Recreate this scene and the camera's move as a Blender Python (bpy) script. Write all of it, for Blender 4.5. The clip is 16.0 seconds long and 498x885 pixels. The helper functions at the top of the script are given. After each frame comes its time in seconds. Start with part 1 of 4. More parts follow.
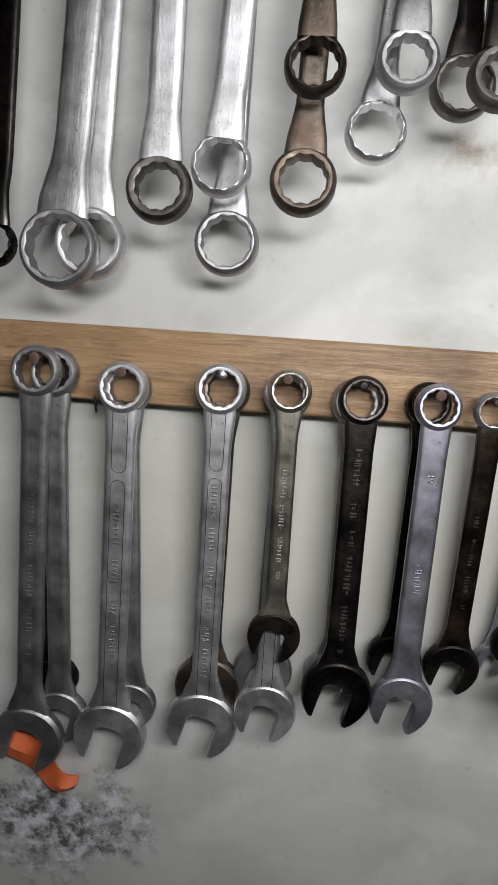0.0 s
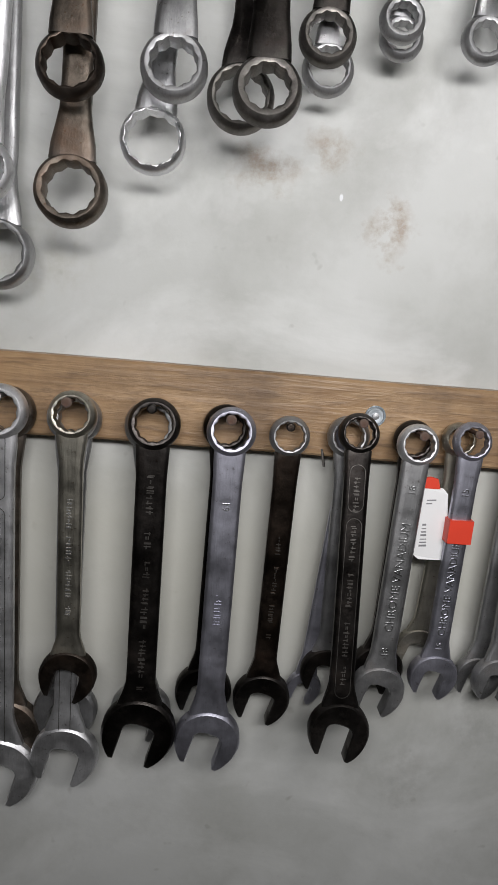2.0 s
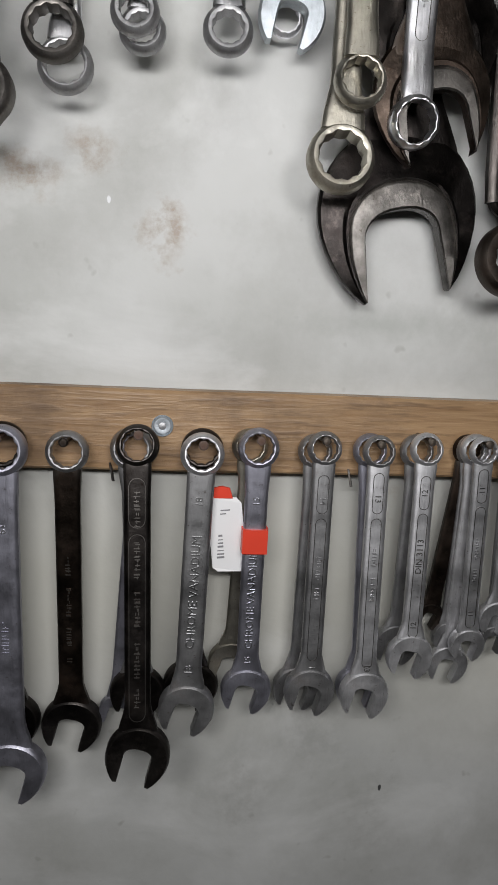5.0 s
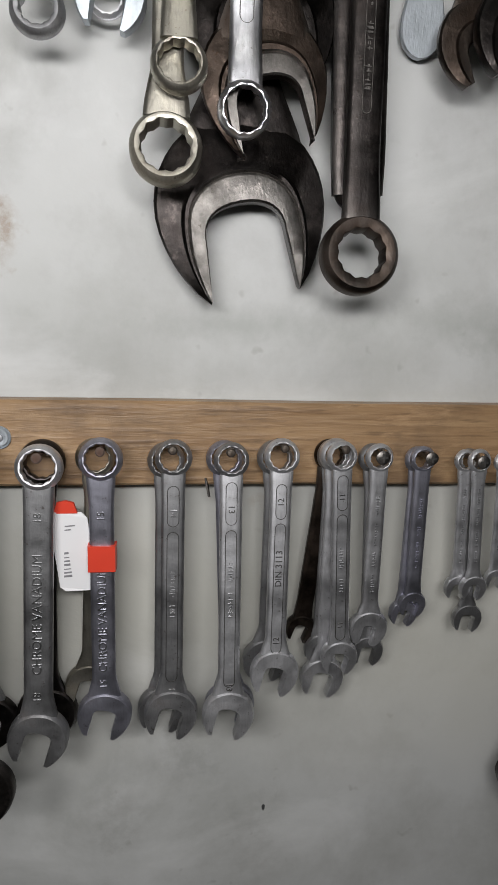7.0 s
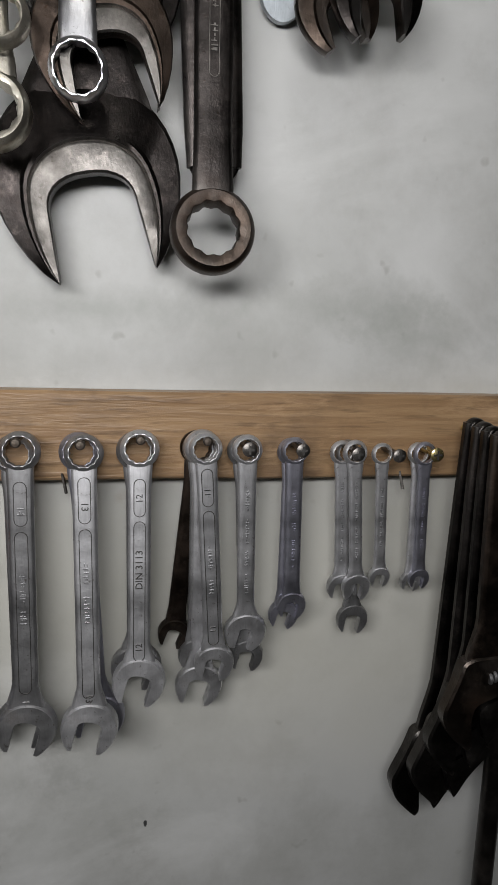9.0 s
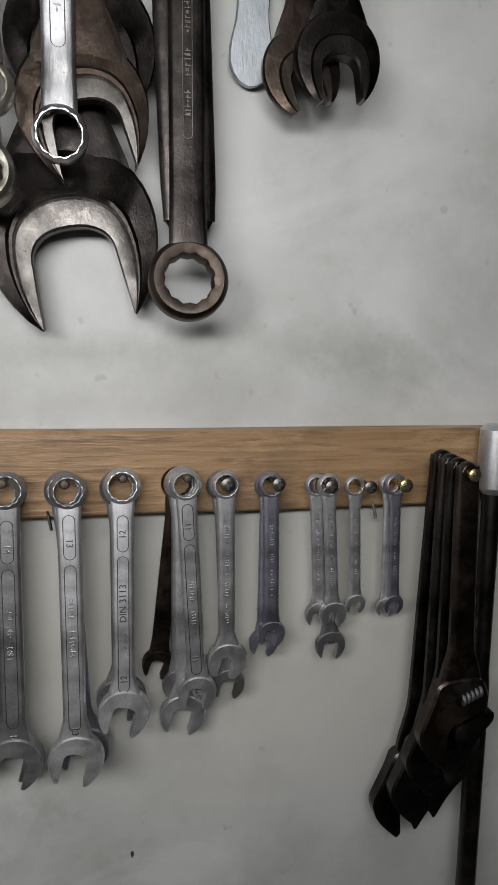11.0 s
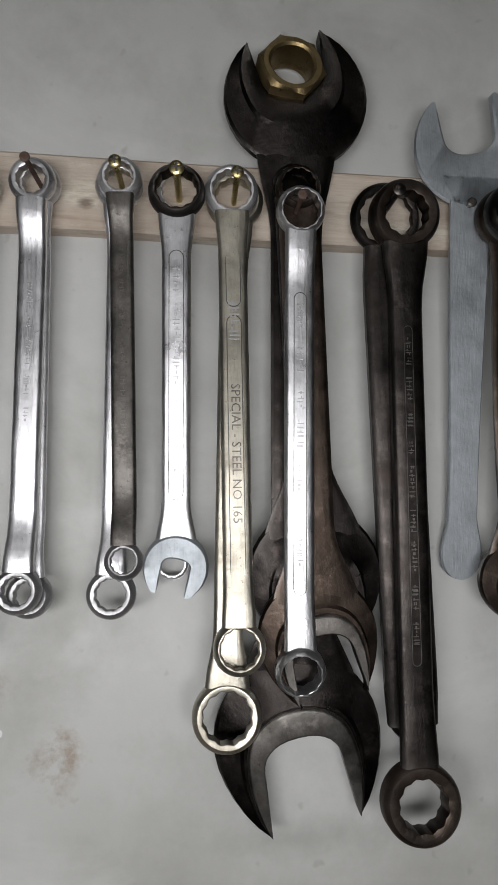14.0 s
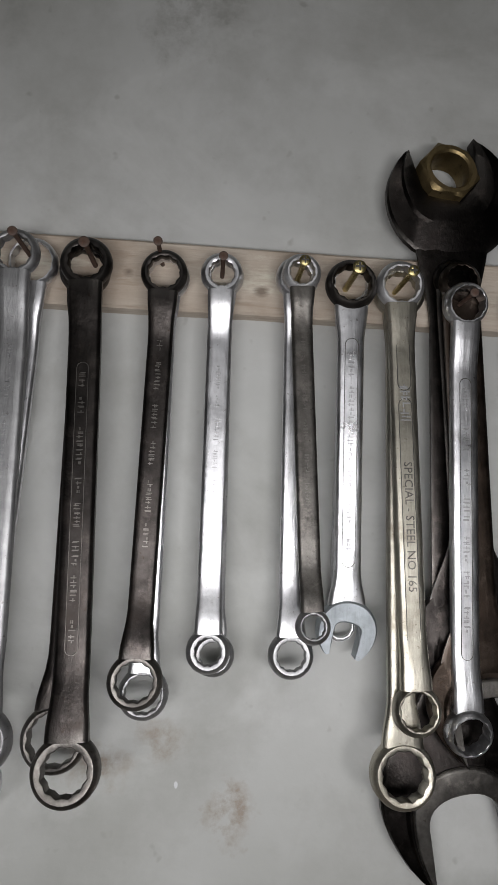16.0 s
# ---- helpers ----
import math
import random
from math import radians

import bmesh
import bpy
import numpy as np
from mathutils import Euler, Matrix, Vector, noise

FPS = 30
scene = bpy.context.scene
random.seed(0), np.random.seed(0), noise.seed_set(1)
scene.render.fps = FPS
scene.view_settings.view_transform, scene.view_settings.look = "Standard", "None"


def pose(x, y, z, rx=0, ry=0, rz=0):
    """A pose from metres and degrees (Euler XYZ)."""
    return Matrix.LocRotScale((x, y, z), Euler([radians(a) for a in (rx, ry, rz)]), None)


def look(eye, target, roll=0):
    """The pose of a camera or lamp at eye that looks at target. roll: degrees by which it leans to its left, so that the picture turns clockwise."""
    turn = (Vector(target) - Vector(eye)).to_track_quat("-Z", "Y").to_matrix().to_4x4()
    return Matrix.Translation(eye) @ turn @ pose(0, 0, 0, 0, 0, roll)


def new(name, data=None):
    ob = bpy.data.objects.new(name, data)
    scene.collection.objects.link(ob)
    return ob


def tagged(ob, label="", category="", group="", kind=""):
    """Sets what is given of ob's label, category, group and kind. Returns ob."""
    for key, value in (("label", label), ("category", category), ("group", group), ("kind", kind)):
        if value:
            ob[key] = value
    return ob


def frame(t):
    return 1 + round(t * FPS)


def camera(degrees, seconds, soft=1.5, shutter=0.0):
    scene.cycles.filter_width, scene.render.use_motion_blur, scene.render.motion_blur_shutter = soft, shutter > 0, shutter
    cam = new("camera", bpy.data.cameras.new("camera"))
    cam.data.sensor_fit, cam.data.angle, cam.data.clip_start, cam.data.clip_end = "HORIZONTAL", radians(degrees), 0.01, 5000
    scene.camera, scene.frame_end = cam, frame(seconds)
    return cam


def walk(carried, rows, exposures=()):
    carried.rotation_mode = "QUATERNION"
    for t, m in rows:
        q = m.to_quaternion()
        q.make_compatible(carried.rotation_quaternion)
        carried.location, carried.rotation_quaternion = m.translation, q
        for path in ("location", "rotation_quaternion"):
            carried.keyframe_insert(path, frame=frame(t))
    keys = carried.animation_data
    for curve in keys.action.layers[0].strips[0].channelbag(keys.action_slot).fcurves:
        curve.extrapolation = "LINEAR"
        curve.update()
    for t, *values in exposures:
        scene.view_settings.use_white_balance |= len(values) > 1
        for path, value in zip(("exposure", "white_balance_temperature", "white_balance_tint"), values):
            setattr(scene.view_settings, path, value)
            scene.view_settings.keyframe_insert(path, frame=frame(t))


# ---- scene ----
cam = camera(44.0, 16.0)
PATH = [
    (0, (0.024, 0.0, 1.489), (-0.101, 1.955, 1.088), 2.8),
    (0.5, (0.045, 0.009, 1.49), (-0.027, 1.968, 1.094), 3.3),
    (1, (0.063, 0.015, 1.492), (0.052, 1.973, 1.083), 2.7),
    (1.5, (0.082, 0.019, 1.499), (0.131, 1.978, 1.099), 3.4),
    (2, (0.105, 0.026, 1.504), (0.202, 1.985, 1.115), 3.9),
    (2.5, (0.122, 0.029, 1.505), (0.202, 1.986, 1.101), 3.0),
    (3, (0.134, 0.024, 1.51), (0.221, 1.984, 1.121), 2.1),
    (3.5, (0.148, 0.022, 1.516), (0.263, 1.984, 1.142), 1.8),
    (4, (0.166, 0.026, 1.515), (0.29, 1.987, 1.143), 1.5),
    (4.5, (0.187, 0.03, 1.514), (0.31, 1.988, 1.123), 1.0),
    (5, (0.215, 0.036, 1.514), (0.393, 1.989, 1.122), 1.6),
    (5.2, (0.225, 0.038, 1.516), (0.412, 1.991, 1.127), 1.4),
    (7.3, (0.294, 0.054, 1.517), (0.566, 1.995, 1.121), 0.8),
    (7.5, (0.3, 0.057, 1.516), (0.576, 1.999, 1.123), 0.8),
    (8, (0.32, 0.058, 1.515), (0.586, 2.003, 1.133), -0.0),
    (8.5, (0.336, 0.061, 1.511), (0.642, 1.997, 1.112), 0.6),
    (9, (0.347, 0.062, 1.509), (0.698, 1.991, 1.114), 0.9),
    (9.2, (0.352, 0.062, 1.508), (0.688, 1.996, 1.125), 0.5),
    (11.3, (0.348, 0.047, 1.526), (0.753, 1.978, 1.201), 0.1),
    (11.5, (0.351, 0.051, 1.539), (0.687, 1.995, 1.207), 0.0),
    (12, (0.328, 0.058, 1.591), (0.594, 2.025, 1.353), -0.2),
    (12.5, (0.32, 0.055, 1.63), (0.506, 2.044, 1.539), -0.0),
    (13, (0.306, 0.055, 1.671), (0.447, 2.05, 1.689), 0.3),
    (13.5, (0.292, 0.059, 1.694), (0.455, 2.052, 1.758), -0.3),
    (14, (0.277, 0.054, 1.713), (0.427, 2.045, 1.815), -1.0),
    (14.5, (0.267, 0.047, 1.722), (0.41, 2.037, 1.856), -0.8),
    (15, (0.243, 0.046, 1.725), (0.372, 2.036, 1.87), -0.9),
    (15.5, (0.212, 0.041, 1.733), (0.332, 2.029, 1.911), -0.5),
    (16, (0.185, 0.031, 1.737), (0.313, 2.018, 1.927), 0.0),
]
walk(cam, [(t, look(eye, target, roll)) for t, eye, target, roll in PATH],
     exposures=((0, 0.6), (1.5, 0.36), (4, 0.13), (8, 0.2), (12, 0.15), (13.5, -0.2), (14.5, -0.4), (16, -0.45)))


# ---- light and surroundings ----
world = bpy.data.worlds.new("room_air")
scene.world = world
world.use_nodes = True
world.node_tree.nodes["Background"].inputs["Color"].default_value = (0.9, 0.95, 1.0, 1)
world.node_tree.nodes["Background"].inputs["Strength"].default_value = 0.01


def area_lamp(name, m, watts, sx, sy, colour):
    data = bpy.data.lights.new(name, "AREA")
    data.shape, data.size, data.size_y, data.energy, data.color = "RECTANGLE", sx, sy, watts, colour
    ob = new(name, data)
    ob.matrix_basis = m
    return ob


# the hand-held torch's mean place along the walk, then two added fill lamps
area_lamp("torch_lamp", look((0.20, -0.12, 1.65), (0.20, 0.40, 1.57)), 2.8, 0.42, 0.07, (1.0, 0.985, 0.995))
# added weak light from overhead, with no known source
area_lamp("overhead_fill", pose(0.35, -0.30, 2.35, 0, 0, 0), 1.0, 0.26, 0.12, (1.0, 0.98, 0.95))
# unseen fill that brightens the walls and floor mirrored in the steel
area_lamp("room_fill", pose(0.2, -1.6, 2.45, 0, 0, 0), 2.5, 1.2, 0.6, (0.95, 0.98, 1.0))


# ---- materials ----
class Nodes:
    def __init__(self, name):
        self.mat = bpy.data.materials.new(name)
        self.mat.use_nodes = True
        self.t = self.mat.node_tree
        self.bsdf = self.t.nodes["Principled BSDF"]
        self.co = self.t.nodes.new("ShaderNodeTexCoord").outputs["Object"]

    def link(self, a, b):
        self.t.links.new(a, b)

    def noise(self, scale, detail=4.0, rough=0.55, stretch=None, distort=0.0):
        n = self.t.nodes.new("ShaderNodeTexNoise")
        n.inputs["Scale"].default_value, n.inputs["Detail"].default_value = scale, detail
        n.inputs["Roughness"].default_value, n.inputs["Distortion"].default_value = rough, distort
        vec = self.co
        if stretch:
            m = self.t.nodes.new("ShaderNodeMapping")
            m.inputs["Scale"].default_value = stretch
            self.link(vec, m.inputs["Vector"])
            vec = m.outputs["Vector"]
        self.link(vec, n.inputs["Vector"])
        return n.outputs["Fac"]

    def ramp(self, fac, lo, hi, a=0.0, b=1.0):
        r = self.t.nodes.new("ShaderNodeMapRange")
        r.inputs["From Min"].default_value, r.inputs["From Max"].default_value = lo, hi
        r.inputs["To Min"].default_value, r.inputs["To Max"].default_value = a, b
        self.link(fac, r.inputs["Value"])
        return r.outputs["Result"]

    def mix(self, fac, a, b):
        m = self.t.nodes.new("ShaderNodeMix")
        m.data_type = "RGBA"
        for sock, v in ((m.inputs[0], fac), (m.inputs[6], a), (m.inputs[7], b)):
            if isinstance(v, (int, float)):
                sock.default_value = v
            elif isinstance(v, tuple):
                sock.default_value = (*v, 1)
            else:
                self.link(v, sock)
        return m.outputs[2]

    def math(self, op, a, b):
        m = self.t.nodes.new("ShaderNodeMath")
        m.operation, m.use_clamp = op, op == "MULTIPLY"
        for sock, v in zip(m.inputs, (a, b)):
            if isinstance(v, (int, float)):
                sock.default_value = v
            else:
                self.link(v, sock)
        return m.outputs[0]

    def spot(self, x, z, rx, rz, wobble, lo=0.4, hi=1.0):
        """1 inside an uneven patch of the wall round (x, z), 0 outside."""
        m = self.t.nodes.new("ShaderNodeMapping")
        m.inputs["Location"].default_value = (-x / rx, 0, -z / rz)
        m.inputs["Scale"].default_value = (1 / rx, 0, 1 / rz)
        self.link(self.co, m.inputs["Vector"])
        ln = self.t.nodes.new("ShaderNodeVectorMath")
        ln.operation = "LENGTH"
        self.link(m.outputs["Vector"], ln.inputs[0])
        far = self.math("ADD", ln.outputs["Value"], self.ramp(wobble, 0.25, 0.75, -0.6, 0.6))
        return self.ramp(far, lo, hi, 1.0, 0.0)

    def bump(self, fac, strength, dist, normal=None):
        b = self.t.nodes.new("ShaderNodeBump")
        b.inputs["Strength"].default_value, b.inputs["Distance"].default_value = strength, dist
        self.link(fac, b.inputs["Height"])
        if normal:
            self.link(normal, b.inputs["Normal"])
        self.link(b.outputs["Normal"], self.bsdf.inputs["Normal"])
        return b.outputs["Normal"]

    def set(self, **v):
        for k, val in v.items():
            sock = self.bsdf.inputs[k.replace("_", " ")]
            if isinstance(val, (int, float)):
                sock.default_value = val
            elif isinstance(val, tuple):
                sock.default_value = (*val, 1)
            else:
                self.link(val, sock)
        return self.mat


def steel(name, colour, rough, stain=(0.10, 0.07, 0.05), stained=0.25, metal=1.0, grain=0.05):
    """Bare or plated tool steel: fine scratches along the tool, patchy dullness, stains, edges worn bright with some
    rim glint in the colour.
    """
    n = Nodes(name)
    dark = max(colour) < 0.25
    blot = n.noise(110, 6, 0.65)
    fine = n.noise(900, 3, 0.6, (1, 1, 0.6) if dark else (1, 1, 0.12))
    wear = n.noise(30, 7, 0.68)
    pits = n.noise(420, 3, 0.6)
    patch = n.ramp(wear, 0.66 - 0.26 * stained, 0.78, 0.0, 1.0)
    base = n.mix(n.ramp(blot, 0.36, 0.66), colour, tuple(c * (0.5 if dark else 0.74) for c in colour))
    base = n.mix(n.ramp(fine, 0.5, 0.72, 0.0, 0.1 if dark else 0.3), base, tuple(c * 0.5 for c in colour))
    base = n.mix(n.ramp(pits, 0.64, 0.72, 0.0, 0.35 + 0.6 * stained), base, stain)
    if dark:
        base = n.mix(n.ramp(n.noise(85, 8, 0.74), 0.54, 0.66, 0.0, 0.6), base, (0.018 + 1.55 * colour[0], 0.015 + 1.5 * colour[1], 0.013 + 1.5 * colour[2]))
    base = n.mix(n.math("MULTIPLY", patch, min(1.0, 0.35 + stained)), base, stain)
    # lighter edges: wear, and the torch's glint on rims put into the colour
    edge = n.t.nodes.new("ShaderNodeNewGeometry").outputs["Pointiness"]
    wear_glint = n.math("MULTIPLY", n.ramp(edge, 0.53, 0.62), n.ramp(blot, 0.35, 0.6, 0.25, 1.0))
    base = n.mix(n.math("MULTIPLY", wear_glint, 0.55 if dark else 0.35), base, (0.24, 0.228, 0.212) if dark else tuple(min(0.92, c * 1.25) for c in colour))
    n.bump(n.math("ADD", n.math("ADD", fine, n.math("MULTIPLY", blot, 1.0)), n.math("MULTIPLY", pits, 0.5 + stained)), 0.35, 0.0003)
    return n.set(Base_Color=base, Metallic=n.ramp(patch, 0.0, 1.0, metal, metal * (1 - 0.6 * stained)),
                 Roughness=n.math("ADD", n.ramp(wear, 0.3, 0.72, rough - 0.10, rough + 0.16), n.ramp(fine, 0.3, 0.7, 0.0, grain)))


CHROME = steel("bright_chrome", (0.76, 0.76, 0.78), 0.31, stained=0.18)
SATIN = steel("satin_chrome", (0.76, 0.76, 0.775), 0.46, stained=0.22)
DULL = steel("dull_grey_steel", (0.43, 0.43, 0.435), 0.45, stained=0.32)
BLUISH = steel("bluish_satin_steel", (0.48, 0.48, 0.55), 0.44, stained=0.1)
DARK = steel("dark_oiled_steel", (0.056, 0.050, 0.047), 0.34, (0.030, 0.020, 0.015), 0.5)
BLACK = steel("black_oxide_steel", (0.027, 0.024, 0.0225), 0.32, (0.018, 0.012, 0.010), 0.5)
BROWN = steel("brown_stained_steel", (0.060, 0.046, 0.037), 0.36, (0.036, 0.020, 0.012), 0.65)
RUST = steel("rusty_steel", (0.175, 0.148, 0.122), 0.40, (0.095, 0.052, 0.030), 0.7)
OLIVE = steel("yellowed_steel", (0.46, 0.435, 0.37), 0.36, (0.12, 0.09, 0.055), 0.45)
PALE = steel("galvanised_sheet_steel", (0.5, 0.54, 0.57), 0.48, (0.25, 0.27, 0.28), 0.3, 0.85)
BRASS = steel("old_brass", (0.33, 0.25, 0.125), 0.40, (0.09, 0.06, 0.03), 0.8)
WORN = steel("worn_bare_steel", (0.17, 0.16, 0.148), 0.4, (0.05, 0.04, 0.034), 0.5)
ZINC = steel("yellow_zinc", (0.66, 0.56, 0.27), 0.28, stained=0.1)
NAIL = steel("rusty_nail_steel", (0.12, 0.07, 0.05), 0.75, (0.11, 0.045, 0.025), 0.8, 0.3)
MARK_DARK = steel("stamped_marks", (0.09, 0.09, 0.09), 0.5, stained=0.1)
MARK_LIGHT = steel("polished_marks", (0.62, 0.62, 0.62), 0.28, stained=0.1)


def plaster():
    n = Nodes("painted_plaster")
    big, mid, fine = n.noise(3.2, 6, 0.62), n.noise(13, 8, 0.68), n.noise(160, 4, 0.6)
    trowel = n.noise(7, 6, 0.62, (0.9, 1, 1.3), 0.6)
    col = n.mix(n.ramp(big, 0.38, 0.64), (0.56, 0.565, 0.553), (0.45, 0.457, 0.435))
    col = n.mix(n.ramp(mid, 0.46, 0.72, 0.0, 0.65), col, (0.36, 0.36, 0.337))
    col = n.mix(n.ramp(trowel, 0.5, 0.68, 0.0, 0.7), col, (0.65, 0.655, 0.64))
    speck = n.noise(75, 2, 0.5)
    col = n.mix(n.ramp(speck, 0.68, 0.76, 0.0, 0.5), col, (0.3, 0.29, 0.27))
    w1, w2 = n.noise(34, 6, 0.7), n.noise(70, 6, 0.7)
    col = n.mix(n.math("MULTIPLY", n.spot(0.15, 1.345, 0.75, 0.11, big, 0.3, 1.3), 0.6), col, (0.50, 0.49, 0.42))
    brown, grey = (0.29, 0.22, 0.16), (0.28, 0.275, 0.255)
    gaps = n.ramp(w2, 0.4, 0.6)
    for x, z, rx, rz, c, k in ((0.125, 1.588, 0.030, 0.017, brown, 0.75), (0.158, 1.601, 0.020, 0.014, brown, 0.6), (0.198, 1.562, 0.014, 0.026, brown, 0.75),
                               (0.178, 2.06, 0.045, 0.05, grey, 0.6), (0.06, 2.07, 0.012, 0.06, grey, 0.35), (0.34, 1.409, 0.008, 0.008, brown, 0.5),
                               (-0.03, 1.53, 0.06, 0.03, (0.38, 0.37, 0.32), 0.5), (-0.115, 1.59, 0.03, 0.06, (0.36, 0.35, 0.29), 0.5), (0.30, 1.245, 0.03, 0.03, grey, 0.3),
                               (0.25, 1.20, 0.02, 0.04, grey, 0.3), (0.34, 1.17, 0.03, 0.05, grey, 0.25)):
        col = n.mix(n.math("MULTIPLY", n.math("MULTIPLY", n.spot(x, z, rx, rz, w1), gaps), k), col, c)
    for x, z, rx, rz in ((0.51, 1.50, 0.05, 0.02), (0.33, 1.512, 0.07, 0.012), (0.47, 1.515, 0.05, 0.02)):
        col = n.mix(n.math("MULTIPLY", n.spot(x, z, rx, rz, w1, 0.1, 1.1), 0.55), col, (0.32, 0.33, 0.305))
    damp = n.spot(-0.140, 1.095, 0.075, 0.055, w1, 0.5, 1.0)
    col = n.mix(damp, col, n.mix(n.ramp(w2, 0.42, 0.6), (0.09, 0.09, 0.09), (0.62, 0.62, 0.66)))
    col = n.mix(n.spot(0.167, 1.5765, 0.0011, 0.0022, w2, 0.6, 1.0), col, (0.72, 0.73, 0.74))
    col = n.mix(n.spot(0.346, 1.197, 0.0012, 0.0026, w2, 0.6, 1.0), col, (0.05, 0.05, 0.05))
    height = n.math("ADD", n.math("ADD", n.math("MULTIPLY", mid, 0.6), trowel), n.math("MULTIPLY", fine, 0.12))
    n.bump(n.math("ADD", height, n.math("MULTIPLY", damp, n.math("MULTIPLY", w2, 0.8))), 0.22, 0.003)
    return n.set(Base_Color=col, Roughness=n.ramp(mid, 0.3, 0.7, 0.5, 0.75))


def timber(name, a, b, dark, gloss, scale=(1.4, 6, 22), knots=()):
    n = Nodes(name)
    grain = n.noise(8, 7, 0.65, scale, 1.2)
    fine = n.noise(60, 4, 0.6, (0.25, 1, 3.5))
    dirt = n.noise(13, 6, 0.7)
    pore = n.noise(230, 3, 0.6, (0.12, 1, 1))
    col = n.mix(n.ramp(grain, 0.34, 0.66), a, b)
    col = n.mix(n.ramp(fine, 0.45, 0.75, 0.0, 0.3), col, dark)
    col = n.mix(n.ramp(dirt, 0.48, 0.72, 0.0, 0.75), col, dark)
    col = n.mix(n.ramp(pore, 0.55, 0.68, 0.0, 0.6), col, dark)
    rubbed = n.noise(30, 8, 0.75, (0.5, 1, 2.2))
    col = n.mix(n.ramp(rubbed, 0.54, 0.68, 0.0, 0.55), col, tuple(min(0.8, 1.45 * c + 0.03) for c in a))
    for x, z, r in knots:
        col = n.mix(n.math("MULTIPLY", n.spot(x, z, r, 0.8 * r, grain, 0.3, 1.2), 0.85), col, tuple(0.5 * c for c in dark))
    n.bump(n.math("ADD", n.math("ADD", grain, pore), n.math("MULTIPLY", fine, 0.7)), 0.45, 0.0010)
    return n.set(Base_Color=col, Roughness=n.ramp(dirt, 0.3, 0.75, gloss, gloss + 0.25))


WALL = plaster()
BOARD_OLD = timber("varnished_batten_wood", (0.36, 0.235, 0.125), (0.25, 0.150, 0.075), (0.10, 0.060, 0.034), 0.32)
BOARD_NEW = timber("planed_pine", (0.60, 0.53, 0.45), (0.52, 0.44, 0.36), (0.38, 0.29, 0.22), 0.5, knots=((0.216, -0.006, 0.0042), (0.395, 0.004, 0.003), (0.137, 0.001, 0.0035)))


def plain(name, colour, rough, spread=0.15):
    n = Nodes(name)
    f = n.noise(40, 5, 0.6)
    n.bump(f, 0.15, 0.0006)
    return n.set(Base_Color=n.mix(n.ramp(f, 0.3, 0.7), colour, tuple(c * (1 - spread) for c in colour)), Roughness=rough)


PAPER = plain("white_card", (0.8, 0.8, 0.8), 0.55, 0.05)
PRINT = plain("grey_print", (0.25, 0.25, 0.26), 0.6)
RED = plain("red_tape", (0.72, 0.06, 0.03), 0.4, 0.1)
ORANGE = plain("orange_fabric", (0.75, 0.16, 0.05), 0.6, 0.4)
FLOOR = plain("concrete_floor", (0.22, 0.21, 0.2), 0.7)
PAINT = plain("room_paint", (0.42, 0.42, 0.40), 0.8)
HANDLE_GREY = plain("knurled_grip", (0.06, 0.06, 0.065), 0.45)


# ---- mesh helpers ----
def part(name, bm, material, parent=None, label="", smooth=32):
    bmesh.ops.recalc_face_normals(bm, faces=bm.faces[:])
    me = bpy.data.meshes.new(name)
    bm.to_mesh(me)
    bm.free()
    me.materials.append(material)
    for p in me.polygons:
        p.use_smooth = smooth > 0
    if smooth:
        me.set_sharp_from_angle(angle=radians(smooth))
    ob = new(name, me)
    if parent:
        ob.parent = parent
    if label:
        ob["label"] = label
    return ob


def loft(bm, loops, closed=False, caps=True):
    """Skin closed loops of equal length one after another."""
    rows = [[bm.verts.new(p) for p in loop] for loop in loops]
    n = len(rows[0])
    pairs = list(zip(rows, rows[1:])) + ([(rows[-1], rows[0])] if closed else [])
    for a, b in pairs:
        for k in range(n):
            bm.faces.new((a[k], a[(k + 1) % n], b[(k + 1) % n], b[k]))
    if caps and not closed:
        bm.faces.new(rows[0])
        bm.faces.new(rows[-1])
    return bm


def box(bm, x0, x1, y0, y1, z0, z1):
    v = [bm.verts.new((x, y, z)) for x in (x0, x1) for y in (y0, y1) for z in (z0, z1)]
    for f in ((0, 1, 3, 2), (4, 6, 7, 5), (0, 4, 5, 1), (2, 3, 7, 6), (0, 2, 6, 4), (1, 5, 7, 3)):
        bm.faces.new([v[k] for k in f])
    return bm


def smoothstep(a, b, x):
    t = min(1, max(0, (x - a) / (b - a)))
    return t * t * (3 - 2 * t)


def ring_mesh(R, r, h, points=12, tilt=0.0, at=(0, 0, 0)):
    """A box end: a collar with a twelve-point hole; tilt in degrees about the cross axis."""
    c, seg = min(0.0012, 0.12 * R), 4 * points
    turn, loops = Euler((radians(tilt), 0, 0)).to_matrix(), []
    prof = ((0, -h / 2 + 0.5 * c), (0.2 * c, -h / 2 + 0.15 * c), (0.5 * c, -h / 2), (None, -h / 2), (-1, -h / 2 + 1.2 * c), (-2, -h / 2 + 3 * c), (-2, h / 2 - 2 * c), (-3, h / 2), (1.2 * c, h / 2), (0, h / 2 - c))
    for k in range(seg):
        a = 2 * math.pi * k / seg
        star = r * (1.0 + 0.042 * (2 - abs((k % 4) - 2)) - 0.02) if points else r
        loop = []
        for d, y in prof:
            rad = {None: R - 2.2 * c, -1: R - 0.7 * c, -2: R, -3: R - 1.5 * c}.get(d)
            rad = star + d if rad is None else rad
            loop.append(Vector(at) + turn @ Vector((rad * math.sin(a), y, rad * math.cos(a))))
        loops.append(loop)
    return loft(bmesh.new(), loops, closed=True)


